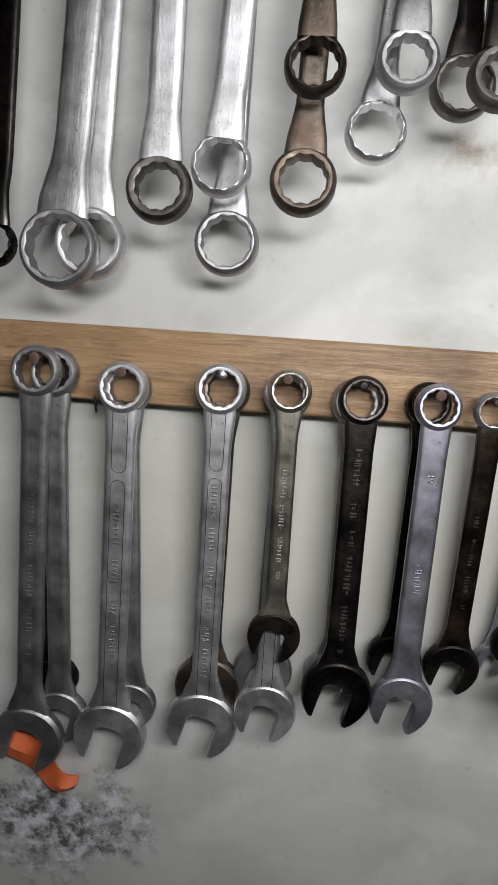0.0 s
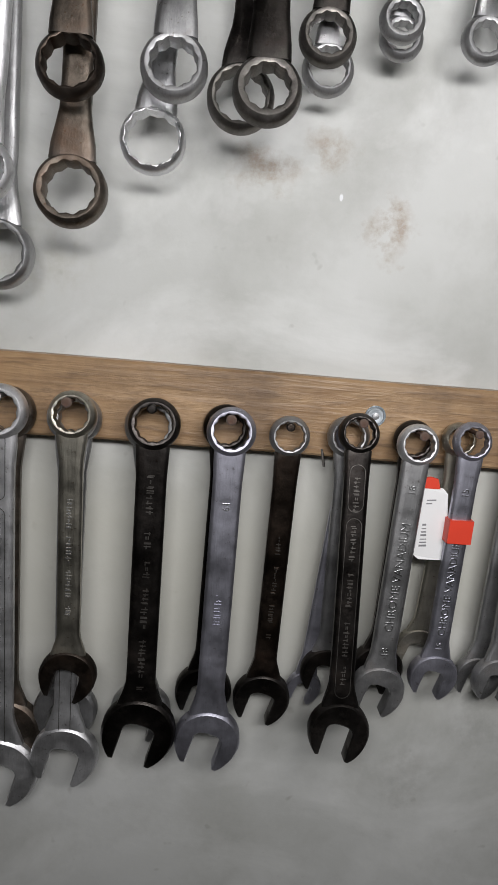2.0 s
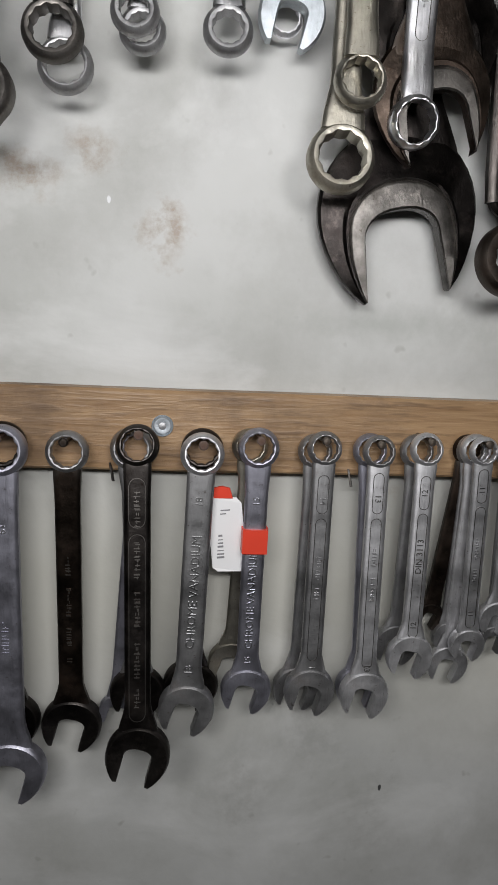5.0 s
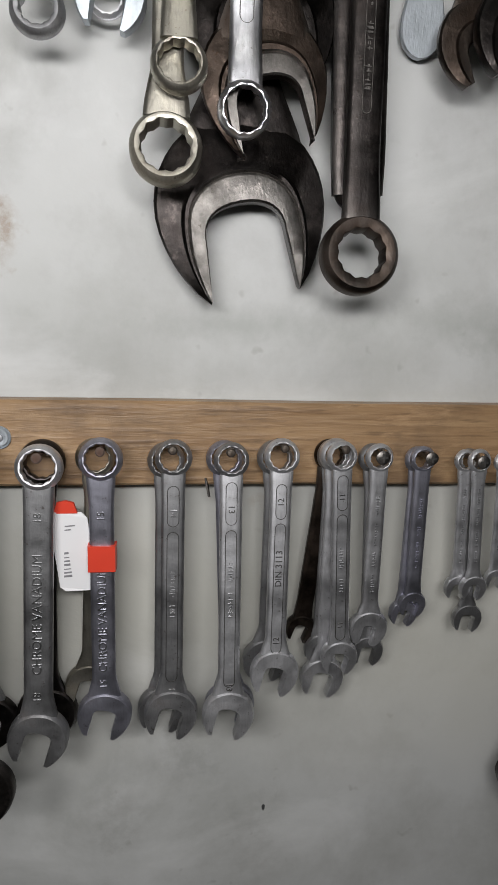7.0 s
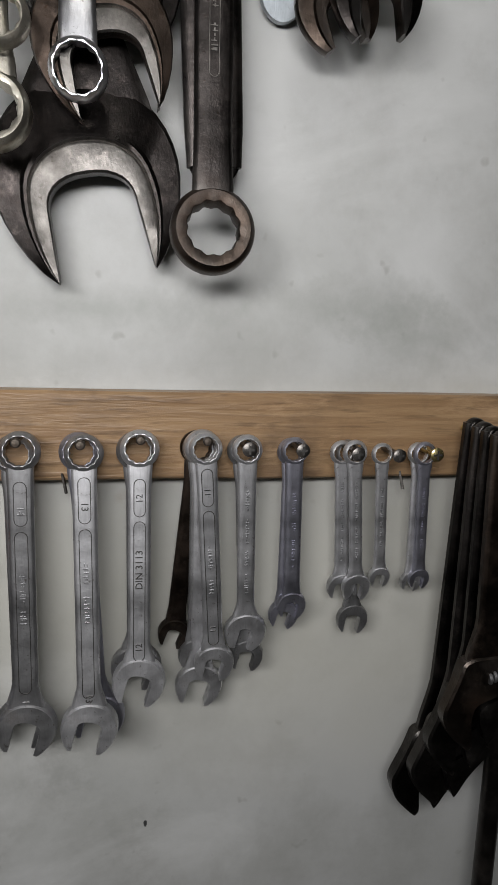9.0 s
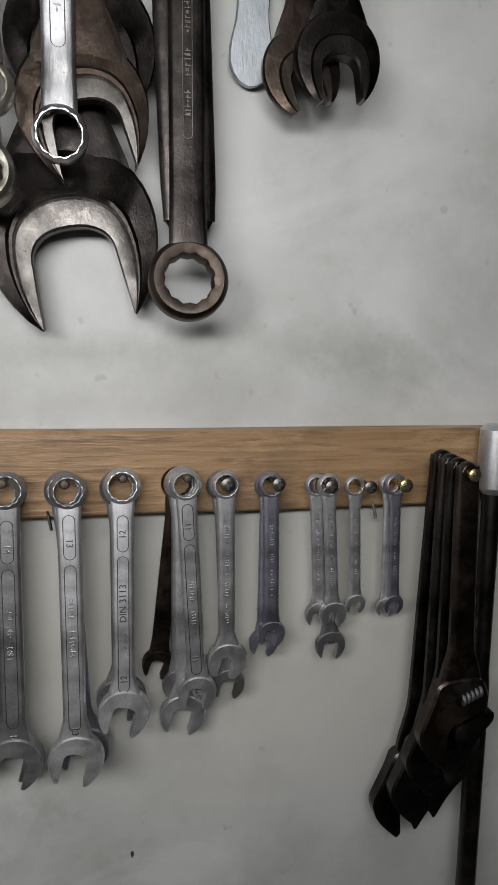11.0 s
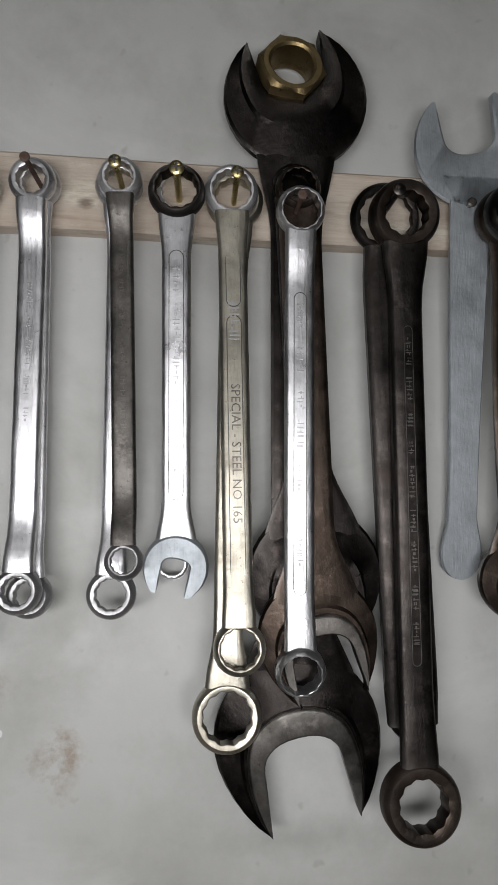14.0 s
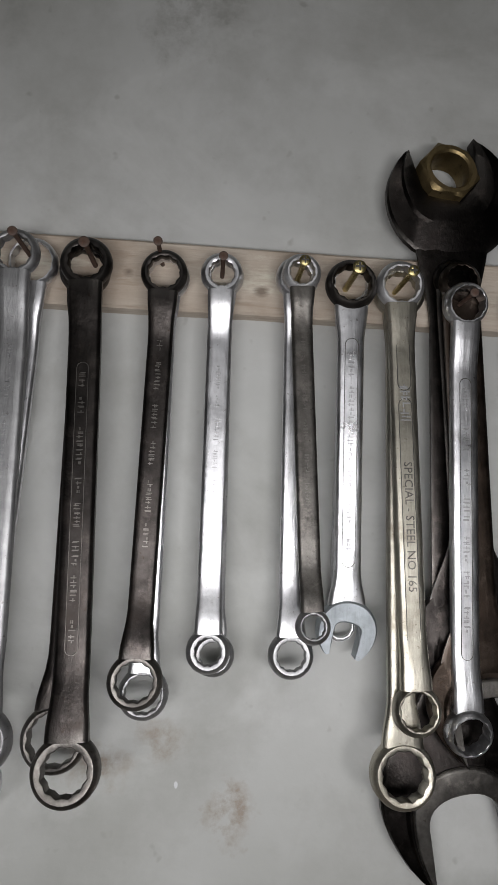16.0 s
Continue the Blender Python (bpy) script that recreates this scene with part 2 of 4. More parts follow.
def jaw_mesh(R, w, h, ang, at=(0, 0, 0), lip=0.8, step=0.0, sweep=140, taper=0.0, reach=1.0, crown=0.30, frac=1.0):
    """An open end whose mouth opens downward, turned by ang degrees. lip: how far the flat face reaches out; step: how deep the rim lies below it."""
    N, turn, loops = 30, Euler((0, radians(ang), 0)).to_matrix(), []
    th = radians(sweep)
    tip = R * math.cos(th) * reach
    top = crown * w
    sh = top - 0.30 * w if crown >= 0.2 else top - 0.40 * w
    for k in range(N + 1):
        s = -1 + 2 * k / N
        a = th * s
        stretch = 1 + (reach - 1) * smoothstep(0.55, 1.0, abs(s))
        o = Vector((R * math.sin(a), 0, R * math.cos(a) * (stretch if math.cos(a) < 0 else 1)))
        u = abs(s)
        if u < 0.5:
            b = u / 0.5 * math.pi / 2
            i = Vector((w / 2 * math.sin(b) ** 0.85 if b > 0 else 0, 0, sh + (top - sh) * max(0.0, math.cos(b)) ** 0.8))
        else:
            q = (u - 0.5) / 0.5
            i = Vector((w / 2 + taper * q * w, 0, sh + q * (tip * 0.97 - sh)))
        i.x *= 1 if s > 0 else -1
        o = i + (o - i) * frac
        g = o - i
        c = min(0.0009, 0.08 * R)
        cs = [(i, h / 2), (i, -h / 2 + c), (i + g * 0.07, -h / 2), (i + g * lip, -h / 2), (i + g * min(0.97, lip + 0.07), -h / 2 + step), (i + g * 0.94, -h / 2 + step + c), (o, -h / 2 + step + 2.5 * c), (o, h / 2 - 1.5 * c), (i + g * 0.9, h / 2)]
        loops.append([Vector(at) + turn @ Vector((p.x, y, p.z)) for p, y in cs])
    return loft(bmesh.new(), loops)


def shank_mesh(w, th, z0, z1, w0, w1, y0=0.0, ym=0.0, y1=0.0, panel=None, bulge=1.0, neck=0.14, bend=0.0):
    """A handle from z0 down to z1. w0, w1: its widths where it runs into the heads; y0, ym, y1: its depth at the ends and between; panel: width of a sunk panel."""
    loops, M = [], 34
    for k in range(M + 1):
        s = k / M
        ww = w * (1 + (bulge - 1) * s)
        ww += (w0 - ww) * (1 - smoothstep(0, neck, s)) + (w1 - ww) * smoothstep(1 - neck, 1, s)
        yc = ym + (y0 - ym) * (1 - smoothstep(0.01, neck + 0.05, s)) + (y1 - ym) * smoothstep(1 - neck - 0.05, 0.99, s)
        p, deep = 0.24 * ww, 0.0
        if panel:
            e = min(s - panel[1], panel[2] - s) / 0.035
            p = 0.5 * panel[0] * ww * math.sqrt(max(0.02, min(1, e))) if e > 0 else 0.12 * ww
            deep = 0.0
        q, a, b = min(0.00022, 0.1 * p), ww / 2, th / 2
        x = bend * math.sin(math.pi * s)
        z = z0 + (z1 - z0) * s
        pts = [(-a, b * 0.45), (-a, -b * 0.45), (-a * 0.88, -b * 0.8), (-a * 0.74, -b * 0.93), (-p, -b), (-p + q, -b + deep), (p - q, -b + deep), (p, -b), (a * 0.74, -b * 0.93), (a * 0.88, -b * 0.8), (a, -b * 0.45), (a, b * 0.45), (a * 0.75, b), (-a * 0.75, b)]
        loops.append([(x + px, yc + py, z) for px, py in pts])
    return loft(bmesh.new(), loops)


def words_mesh(text, size, turn, at, wide=None):
    """Raised or stamped letters that run along a handle."""
    cu = bpy.data.curves.new("words", "FONT")
    cu.body, cu.size, cu.extrude, cu.align_x, cu.align_y, cu.resolution_u = text, size, 0.00035, "CENTER", "CENTER", 2
    ob = new("words", cu)
    me = bpy.data.meshes.new_from_object(ob.evaluated_get(bpy.context.evaluated_depsgraph_get()))
    bm = bmesh.new()
    bm.from_mesh(me)
    bpy.data.objects.remove(ob)
    bpy.data.meshes.remove(me)
    bm.transform(Matrix.Translation(at) @ Matrix.Rotation(radians(turn), 4, "Y") @ Matrix.Rotation(radians(90), 4, "X") @ Matrix.Diagonal((wide or 1, 1, 1, 1)))
    return bm


def groove_mesh(half, za, zb, y, wide=0.0005):
    """The stamped outline of a long oval panel between za and zb, as a thin proud ribbon."""
    pts = [(half * math.sin(a), za + half * (math.cos(a) - 1)) for a in [math.pi * (k / 8 - 0.5) for k in range(9)]]
    pts += [(-half * math.sin(a), zb - half * (math.cos(a) - 1)) for a in [math.pi * (k / 8 - 0.5) for k in range(9)]]
    mid, loops = (za + zb) / 2, []
    for x, z in pts:
        cz = min(max(z, zb + half), za - half)
        d = Vector((x, z - cz)).normalized() * wide / 2
        loops.append([(x - d.x, y + 0.0002, z - d.y), (x - d.x * 0.5, y - 0.0002, z - d.y * 0.5), (x + d.x * 0.5, y - 0.0002, z + d.y * 0.5), (x + d.x, y + 0.0002, z + d.y)])
    return loft(bmesh.new(), loops, closed=True)


def bars_mesh(z0, z1, wide, y, rng, x=0.0):
    """Unreadable stamping: small uneven strokes, letter by letter, along the handle."""
    bm, z = bmesh.new(), z0
    while z > z1:
        for _ in range(rng.choice((4, 6, 8, 9))):
            step = wide * rng.uniform(0.40, 0.56)
            if z - step < z1:
                break
            a = wide * 0.36
            for _ in range(rng.choice((2, 2, 3))):
                c, d = z - step * rng.uniform(0.18, 0.72), rng.uniform(-0.5, 0.5) * a
                if rng.random() < 0.55:
                    box(bm, x - a + max(0, d), x + a + min(0, d), y - 0.00018, y + 0.0002, c - wide * 0.045, c + wide * 0.045)
                else:
                    box(bm, x + d - wide * 0.05, x + d + wide * 0.05, y - 0.00022, y + 0.0002, z - step * 0.78, z - step * 0.12)
            z -= step
        z -= wide * rng.uniform(0.8, 1.8)
    return bm


def place(ob, top, bottom, y, yb):
    """Local origin at the top head, local -z towards the bottom head, local +y into the wall. Returns the length between the heads."""
    a, b = Vector((top[0], y, top[1])), Vector((bottom[0], yb, bottom[1]))
    z = (a - b).normalized()
    x = (Vector((1, 0, 0)) - z * z.x).normalized()
    yy = z.cross(x)
    ob.matrix_basis = Matrix(((x.x, yy.x, z.x, a.x), (x.y, yy.y, z.y, a.y), (x.z, yy.z, z.z, a.z), (0, 0, 0, 1)))
    return (a - b).length


RNG = random.Random(5)


def outline(ob, mat, w, th_face, L, panel):
    """Stamped panel outlines along a handle; a short lead panel near the top where the long one starts low enough."""
    dark = mat in (DARK, BLACK, BROWN, RUST)
    # on bright handles the ribbon's dark colour stands for shade in the groove
    groove_tone = WORN if dark else MARK_DARK
    p = 0.5 * panel[0] * w
    if panel[2] - panel[1] > 0.72:
        cut = panel[1] + 0.2 * (panel[2] - panel[1])
        part("panel_outline", groove_mesh(p, -L * panel[1], -L * cut, th_face), groove_tone, ob, "stamped panel outline", 0)
        part("panel_outline", groove_mesh(p, -L * (cut + 0.02), -L * panel[2], th_face), groove_tone, ob, "stamped panel outline", 0)
    else:
        part("panel_outline", groove_mesh(p, -L * panel[1], -L * panel[2], th_face), groove_tone, ob, "stamped panel outline", 0)


def combination(label, top, R, bottom, Rb, w, y, yb=None, mat=SATIN, ang=15, slot=0.45, hole=0.68, panel=None, words=(), bars=None, mark=None, tilt=-9, group="wrenches on the lower batten", ring_mat=None, jaw_mat=None, thick=None):
    """A combination wrench that hangs by its box end."""
    ob = tagged(new("combination_wrench"), label, "wrench", group)
    yb = y + 0.004 if yb is None else yb
    h = min(0.0105, 0.62 * R)
    th = thick or min(0.0068, 0.42 * w)
    L = place(ob, top, bottom, y + h / 2, yb + th / 2)
    part("box_end", ring_mesh(R, R * hole, h, tilt=tilt), ring_mat or mat, ob)
    part("open_end", jaw_mesh(Rb * 1.03, 2 * Rb * slot, th * 1.32, ang, (0, 0, -L), sweep=145, reach=1.06), jaw_mat or mat, ob)
    part("handle", shank_mesh(w * 0.9, th, -R * 0.80, -L + Rb * 0.62, min(1.35 * w, 1.28 * R), min(1.3 * Rb, 1.7 * w), 0, 0, 0, panel, 1.0, 0.13), mat, ob)
    face = -th / 2 - 0.0001
    if panel:
        outline(ob, mat, w * 0.9, face, L, panel)
    if words:
        for text, size, turn, s in words:
            part("lettering", words_mesh(text, size, turn, (0, face, -L * s)), mark or MARK_DARK, ob, "stamped letters", 0)
    if bars:
        part("stamping", bars_mesh(-L * bars[0], -L * bars[1], 1.25 * w * (bars[2] if len(bars) > 2 else 0.36), face - 0.0001, RNG), {CHROME: DULL, SATIN: DULL, OLIVE: DULL, DARK: WORN, BROWN: WORN, BLACK: WORN}.get(mat, mat), ob, "worn stamped marks", 0)
    return ob


def double_ring(label, top, R, bottom, Rb, w, y, yb, mat=SATIN, hole=0.74, panel=None, words=(), bars=None, mark=None, crank=0.006, group="wrenches on the upper batten", low_mat=None, top_mat=None, tilt=6, tilt_b=-6, deep=0.62, flare=1.28, solid=False):
    """A cranked double box wrench that hangs by one end."""
    ob = tagged(new("double_box_wrench"), label, "wrench", group)
    h, hb = min(0.012, deep * R), min(0.013, deep * Rb)
    th = min(0.008, 0.42 * w)
    L = place(ob, top, bottom, y + h / 2, yb + hb / 2)
    part("box_end", ring_mesh(R, R * hole, h, tilt=tilt), top_mat or mat, ob)
    part("box_end", ring_mesh(Rb, Rb * (0.03 if solid else hole), hb, tilt=tilt_b, at=(0, 0, -L)), low_mat or mat, ob)
    part("handle", shank_mesh(w * 0.92, th, -R * 0.80, -L + Rb * (-0.3 if solid else 0.80), 1.28 * R, flare * Rb, 0, crank, 0, panel, 1.0, min(0.2, 1.7 * Rb / L)), mat, ob)
    face = crank - th / 2 - 0.0001
    if panel:
        outline(ob, mat, w * 0.92, face, L, panel)
    for text, size, turn, s in words:
        part("lettering", words_mesh(text, size, turn, (0, face, -L * s)), mark or MARK_DARK, ob, "stamped letters", 0)
    if bars:
        part("stamping", bars_mesh(-L * bars[0], -L * bars[1], 1.25 * w * (bars[2] if len(bars) > 2 else 0.36), face - 0.0001, RNG), {CHROME: DULL, SATIN: DULL, OLIVE: DULL, DARK: WORN, BROWN: WORN, BLACK: WORN}.get(mat, mat), ob, "worn stamped marks", 0)
    return ob


def hanger(x, z, y0, head, mat, kind="nail", board=0.387, lean=0.0):
    """A nail or screw driven into a batten, its head out at depth y0."""
    ob = tagged(new(kind), {"nail": "rusty nail driven into the wooden batten", "screw": "cross-head screw driven into the wooden batten"}[kind], kind, "hangers on the battens")
    ob.location = (x, y0, z)
    ob.rotation_euler = (radians(lean), 0, 0)
    d, seg = board + 0.012 - y0, 14
    head *= 0.88 if kind == "screw" else 0.75
    prof = [(0.0, 0.0), (head * 0.7, 0.0002), (head, 0.0009), (head, 0.0018), (head * 0.5, 0.0032), (head * 0.5, d)]
    loops = [[(max(r, 1e-5) * math.cos(2 * math.pi * k / seg), v, max(r, 1e-5) * math.sin(2 * math.pi * k / seg)) for k in range(seg)] for r, v in prof]
    part("shaft", loft(bmesh.new(), loops), mat, ob)
    if kind == "screw":
        bm = box(bmesh.new(), -head * 0.62, head * 0.62, -0.0002, 0.0006, -head * 0.14, head * 0.14)
        box(bm, -head * 0.14, head * 0.14, -0.00025, 0.0006, -head * 0.62, head * 0.62)
        part("cross_slot", bm, MARK_DARK, ob, "dark cross recess", 0)
    return ob


# ---- the room ----
def slab(name, label, x0, x1, y0, y1, z0, z1, mat):
    ob = part(name, box(bmesh.new(), x0, x1, y0, y1, z0, z1), mat, smooth=0)
    return tagged(ob, label, "room", kind="structure")


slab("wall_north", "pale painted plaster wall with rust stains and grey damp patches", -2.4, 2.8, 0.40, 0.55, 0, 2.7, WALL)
slab("floor", "plain grey concrete floor", -2.4, 2.8, -2.6, 0.40, -0.1, 0, FLOOR)
slab("ceiling", "plain painted ceiling", -2.4, 2.8, -2.6, 0.40, 2.6, 2.7, PAINT)
slab("wall_south", "plain painted wall", -2.4, 2.8, -2.75, -2.6, 0, 2.7, PAINT)
slab("wall_west", "plain painted wall", -2.55, -2.4, -2.6, 0.40, 0, 2.7, PAINT)
slab("wall_east", "plain painted wall", 2.8, 2.95, -2.6, 0.40, 0, 2.7, PAINT)


def batten(name, label, x0, x1, height, depth, mat, centre, slope):
    bm, loops, n = bmesh.new(), [], 60
    r = 0.0014
    for k in range(n + 1):
        x = x0 + (x1 - x0) * k / n
        d = 0.0007 * noise.noise(Vector((x * 9, 1.3, centre * 7)))
        e = 0.0008 * noise.noise(Vector((x * 14, 4.1, centre * 3)))
        zt, zb, yf, yk = height / 2 + d, -height / 2 + e, -depth + 0.3 * e, -0.0005
        loops.append([(x, yk, zb), (x, yf + r, zb), (x, yf, zb + r), (x, yf, zt - r), (x, yf + r, zt), (x, yk, zt)])
    ob = part(name, loft(bm, loops), mat, smooth=30)
    ob.location, ob.rotation_euler = (0, 0.40, centre), (0, slope, 0)
    return tagged(ob, label, "batten", kind="structure")


batten("trim", "varnished brown wooden batten fixed to the wall", -0.75, 0.95, 0.0474, 0.013, BOARD_OLD, 1.4532, radians(1.05))
batten("trim", "pale raw pine batten fixed to the wall at a slight slope", -0.75, 0.95, 0.0410, 0.013, BOARD_NEW, 1.8770, radians(2.6))

# ---- wrenches on the lower batten ----
PAN = (0.42, 0.08, 0.93, 0.0007)
combination("long satin chrome combination wrench hanging in front of two others", (-0.1335, 1.4499), 0.0159, (-0.1484, 1.1862), 0.0249, 0.0191, 0.3670, 0.3760, mat=DULL, bars=(0.3, 0.75, 0.22))
combination("grey steel combination wrench behind a longer one", (-0.1251, 1.4486), 0.0155, (-0.1262, 1.2045), 0.0185, 0.0168, 0.3750, 0.3800, mat=DULL)
combination("dark steel combination wrench hanging at the back of a stack", (-0.1281, 1.4486), 0.0138, (-0.1302, 1.2305), 0.0152, 0.0159, 0.3790, 0.3840, mat=DARK)
combination("large satin chrome combination wrench with stamped marks", (-0.0791, 1.4425), 0.0158, (-0.0890, 1.1946), 0.0250, 0.0209, 0.3670, 0.3760, mat=SATIN, panel=(0.5, 0.03, 0.97, 0.0005), bars=(0.3, 0.75, 0.24))
combination("grey steel combination wrench half hidden behind a larger one", (-0.0781, 1.4405), 0.0149, (-0.0748, 1.2170), 0.0167, 0.0156, 0.3760, 0.3810, mat=DULL)
combination("large satin chrome combination wrench with raised lettering", (-0.0184, 1.4449), 0.0156, (-0.0238, 1.2101), 0.0242, 0.0190, 0.3670, 0.3760, mat=SATIN, bars=(0.25, 0.85, 0.24), panel=(0.5, 0.03, 0.97, 0.0005))
combination("rust-brown combination wrench hidden behind a chrome one", (-0.0164, 1.4429), 0.0152, (-0.0214, 1.2362), 0.0219, 0.0166, 0.3760, 0.3810, mat=RUST)
combination("short yellowed combination wrench with a brown open end", (0.0235, 1.4466), 0.0132, (0.0226, 1.2882), 0.0165, 0.0146, 0.3610, 0.3620, mat=OLIVE, bars=(0.3, 0.75, 0.24), jaw_mat=BROWN)
combination("satin combination wrench behind a short yellowed one", (0.0215, 1.4436), 0.0140, (0.0198, 1.2292), 0.0201, 0.0154, 0.3690, 0.3681, mat=SATIN, panel=(0.5, 0.03, 0.97, 0.0005))
combination("dark grey combination wrench at the back of a stack", (0.0225, 1.4416), 0.0141, (0.0165, 1.2508), 0.0194, 0.0151, 0.3770, 0.3820, mat=DULL)
combination("dark oiled combination wrench with a blackened open end", (0.0678, 1.4427), 0.0149, (0.0656, 1.2506), 0.0222, 0.0195, 0.3680, 0.3637, mat=DARK, jaw_mat=BLACK, bars=(0.15, 0.85, 0.24), mark=BROWN)
combination("dark grey combination wrench behind a dark oiled one", (0.0648, 1.4397), 0.0152, (0.0642, 1.2506), 0.0189, 0.0163, 0.3780, 0.3830, mat=DULL)
combination("bluish satin combination wrench stamped with its size", (0.1117, 1.4415), 0.0141, (0.1082, 1.2453), 0.0199, 0.0187, 0.3648, 0.3664, mat=BLUISH, words=(("19", 0.006, 90, 0.22),), bars=(0.5, 0.63, 0.24), mark=MARK_LIGHT)
combination("dark combination wrench behind a bluish satin one", (0.1087, 1.4415), 0.0137, (0.1040, 1.2685), 0.0175, 0.0153, 0.3770, 0.3820, mat=BLACK)
combination("dark brown stained combination wrench with a worn handle", (0.1455, 1.4398), 0.0119, (0.1417, 1.2662), 0.0177, 0.0156, 0.3710, 0.3800, mat=BROWN, ring_mat=DULL, jaw_mat=DARK, bars=(0.35, 0.75, 0.22), mark=OLIVE)
combination("dark combination wrench with a brighter sunk panel", (0.1844, 1.4449), 0.0119, (0.1851, 1.2705), 0.0176, 0.0159, 0.3652, 0.3440, mat=DARK, panel=(0.62, 0.10, 0.88, 0.0009), bars=(0.14, 0.84, 0.24), mark=MARK_LIGHT)
combination("dark grey combination wrench behind a longer dark one", (0.1804, 1.4409), 0.0123, (0.1817, 1.2876), 0.0161, 0.0135, 0.3750, 0.3800, mat=DULL, jaw_mat=DARK)
combination("small grey combination wrench at the back of a stack", (0.1834, 1.4409), 0.0108, (0.1690, 1.2732), 0.0109, 0.0102, 0.3790, 0.3840, mat=BLUISH)
combination("grey combination wrench with raised lettering along the handle", (0.2198, 1.4398), 0.0123, (0.2119, 1.2848), 0.0162, 0.0169, 0.3670, 0.3652, mat=DULL, words=(("CHROME VANADIUM", 0.0072, -90, 0.52), ("18", 0.006, -90, 0.17), ("18", 0.006, -90, 0.83)), mark=MARK_LIGHT, ring_mat=SATIN)
combination("dark combination wrench behind a lettered grey one", (0.2198, 1.4408), 0.0121, (0.2143, 1.2901), 0.0166, 0.0141, 0.3760, 0.3810, mat=DARK)
combination("bluish combination wrench wrapped with red tape", (0.2512, 1.4436), 0.0116, (0.2480, 1.2922), 0.0149, 0.0143, 0.3670, 0.3717, mat=BLUISH, words=(("CHROME VANADIUM", 0.0066, -90, 0.6), ("15", 0.0055, -90, 0.2), ("15", 0.0055, -90, 0.86)), mark=MARK_LIGHT)
combination("yellowed combination wrench behind a bluish one", (0.2472, 1.4426), 0.0105, (0.2394, 1.3050), 0.0141, 0.0113, 0.3770, 0.3820, mat=OLIVE)
combination("dull grey combination wrench with sunk panels", (0.2891, 1.4432), 0.0101, (0.2858, 1.2948), 0.0148, 0.0138, 0.3700, 0.3649, mat=DULL, panel=(0.5, 0.10, 0.86, 0.0006), words=(("14", 0.005, 90, 0.2), ("14", 0.005, 90, 0.9)), bars=(0.42, 0.62, 0.24), mark=MARK_LIGHT)
combination("grey combination wrench close behind another", (0.2851, 1.4402), 0.0102, (0.2814, 1.2867), 0.0149, 0.0125, 0.3770, 0.3820, mat=DULL)
combination("bright chrome combination wrench with a sunk panel", (0.3199, 1.4422), 0.0097, (0.3182, 1.2951), 0.0145, 0.0133, 0.3670, 0.3600, mat=SATIN, panel=(0.5, 0.08, 0.88, 0.0006), words=(("13", 0.005, 90, 0.18), ("13", 0.005, 90, 0.88)), bars=(0.38, 0.62, 0.24), mark=MARK_DARK, ring_mat=DULL)
combination("bluish combination wrench close behind a chrome one", (0.3169, 1.4412), 0.0102, (0.3210, 1.2877), 0.0146, 0.0121, 0.3750, 0.3800, mat=BLUISH)
combination("satin combination wrench with raised number and standard marks", (0.3473, 1.4439), 0.0099, (0.3444, 1.3196), 0.0135, 0.0127, 0.3662, 0.3600, mat=SATIN, panel=(0.5, 0.12, 0.9, 0.0005), words=(("DIN 3113", 0.0052, -90, 0.5), ("12", 0.0048, -90, 0.2), ("12", 0.0048, -90, 0.84)))
combination("grey combination wrench behind a satin one", (0.3453, 1.4409), 0.0102, (0.3429, 1.3159), 0.0137, 0.0113, 0.3760, 0.3810, mat=DULL)
combination("bright chrome combination wrench with dark stamped marks", (0.3803, 1.4435), 0.0087, (0.3861, 1.3188), 0.0109, 0.0117, 0.3650, 0.3740, mat=SATIN, panel=(0.55, 0.08, 0.9, 0.0005), words=(("11", 0.0045, -90, 0.18), ("11", 0.0045, -90, 0.82)), bars=(0.42, 0.66, 0.24))
combination("chrome combination wrench behind a shorter one", (0.3793, 1.4425), 0.0097, (0.3782, 1.3009), 0.0133, 0.0108, 0.3730, 0.3820, mat=SATIN)
combination("dark yellowed combination wrench hanging askew at the back", (0.3773, 1.4415), 0.0092, (0.3644, 1.3334), 0.0089, 0.0110, 0.3790, 0.3840, mat=BROWN)
combination("grey combination wrench between two others", (0.3783, 1.4415), 0.0092, (0.3763, 1.3207), 0.0096, 0.0102, 0.3770, 0.3820, mat=DULL)
combination("grey combination wrench hung on a cross-head screw", (0.4022, 1.4421), 0.0081, (0.4039, 1.3355), 0.0116, 0.0105, 0.3670, 0.3760, mat=SATIN, bars=(0.2, 0.8, 0.24), slot=0.3)
combination("dark grey combination wrench behind a lighter one", (0.4012, 1.4401), 0.0085, (0.4054, 1.3186), 0.0097, 0.0094, 0.3750, 0.3800, mat=DULL)
combination("small bluish combination wrench hung on a screw", (0.4274, 1.4410), 0.0074, (0.4302, 1.3500), 0.0082, 0.0100, 0.3670, 0.3760, mat=BLUISH, bars=(0.25, 0.75, 0.24))
combination("small bluish combination wrench behind a like one", (0.4274, 1.4390), 0.0077, (0.4265, 1.3428), 0.0084, 0.0092, 0.3740, 0.3790, mat=BLUISH)
combination("small chrome combination wrench hung on a screw", (0.4604, 1.4396), 0.0069, (0.4678, 1.3591), 0.0081, 0.0080, 0.3660, 0.3750, mat=SATIN, bars=(0.2, 0.8, 0.24))
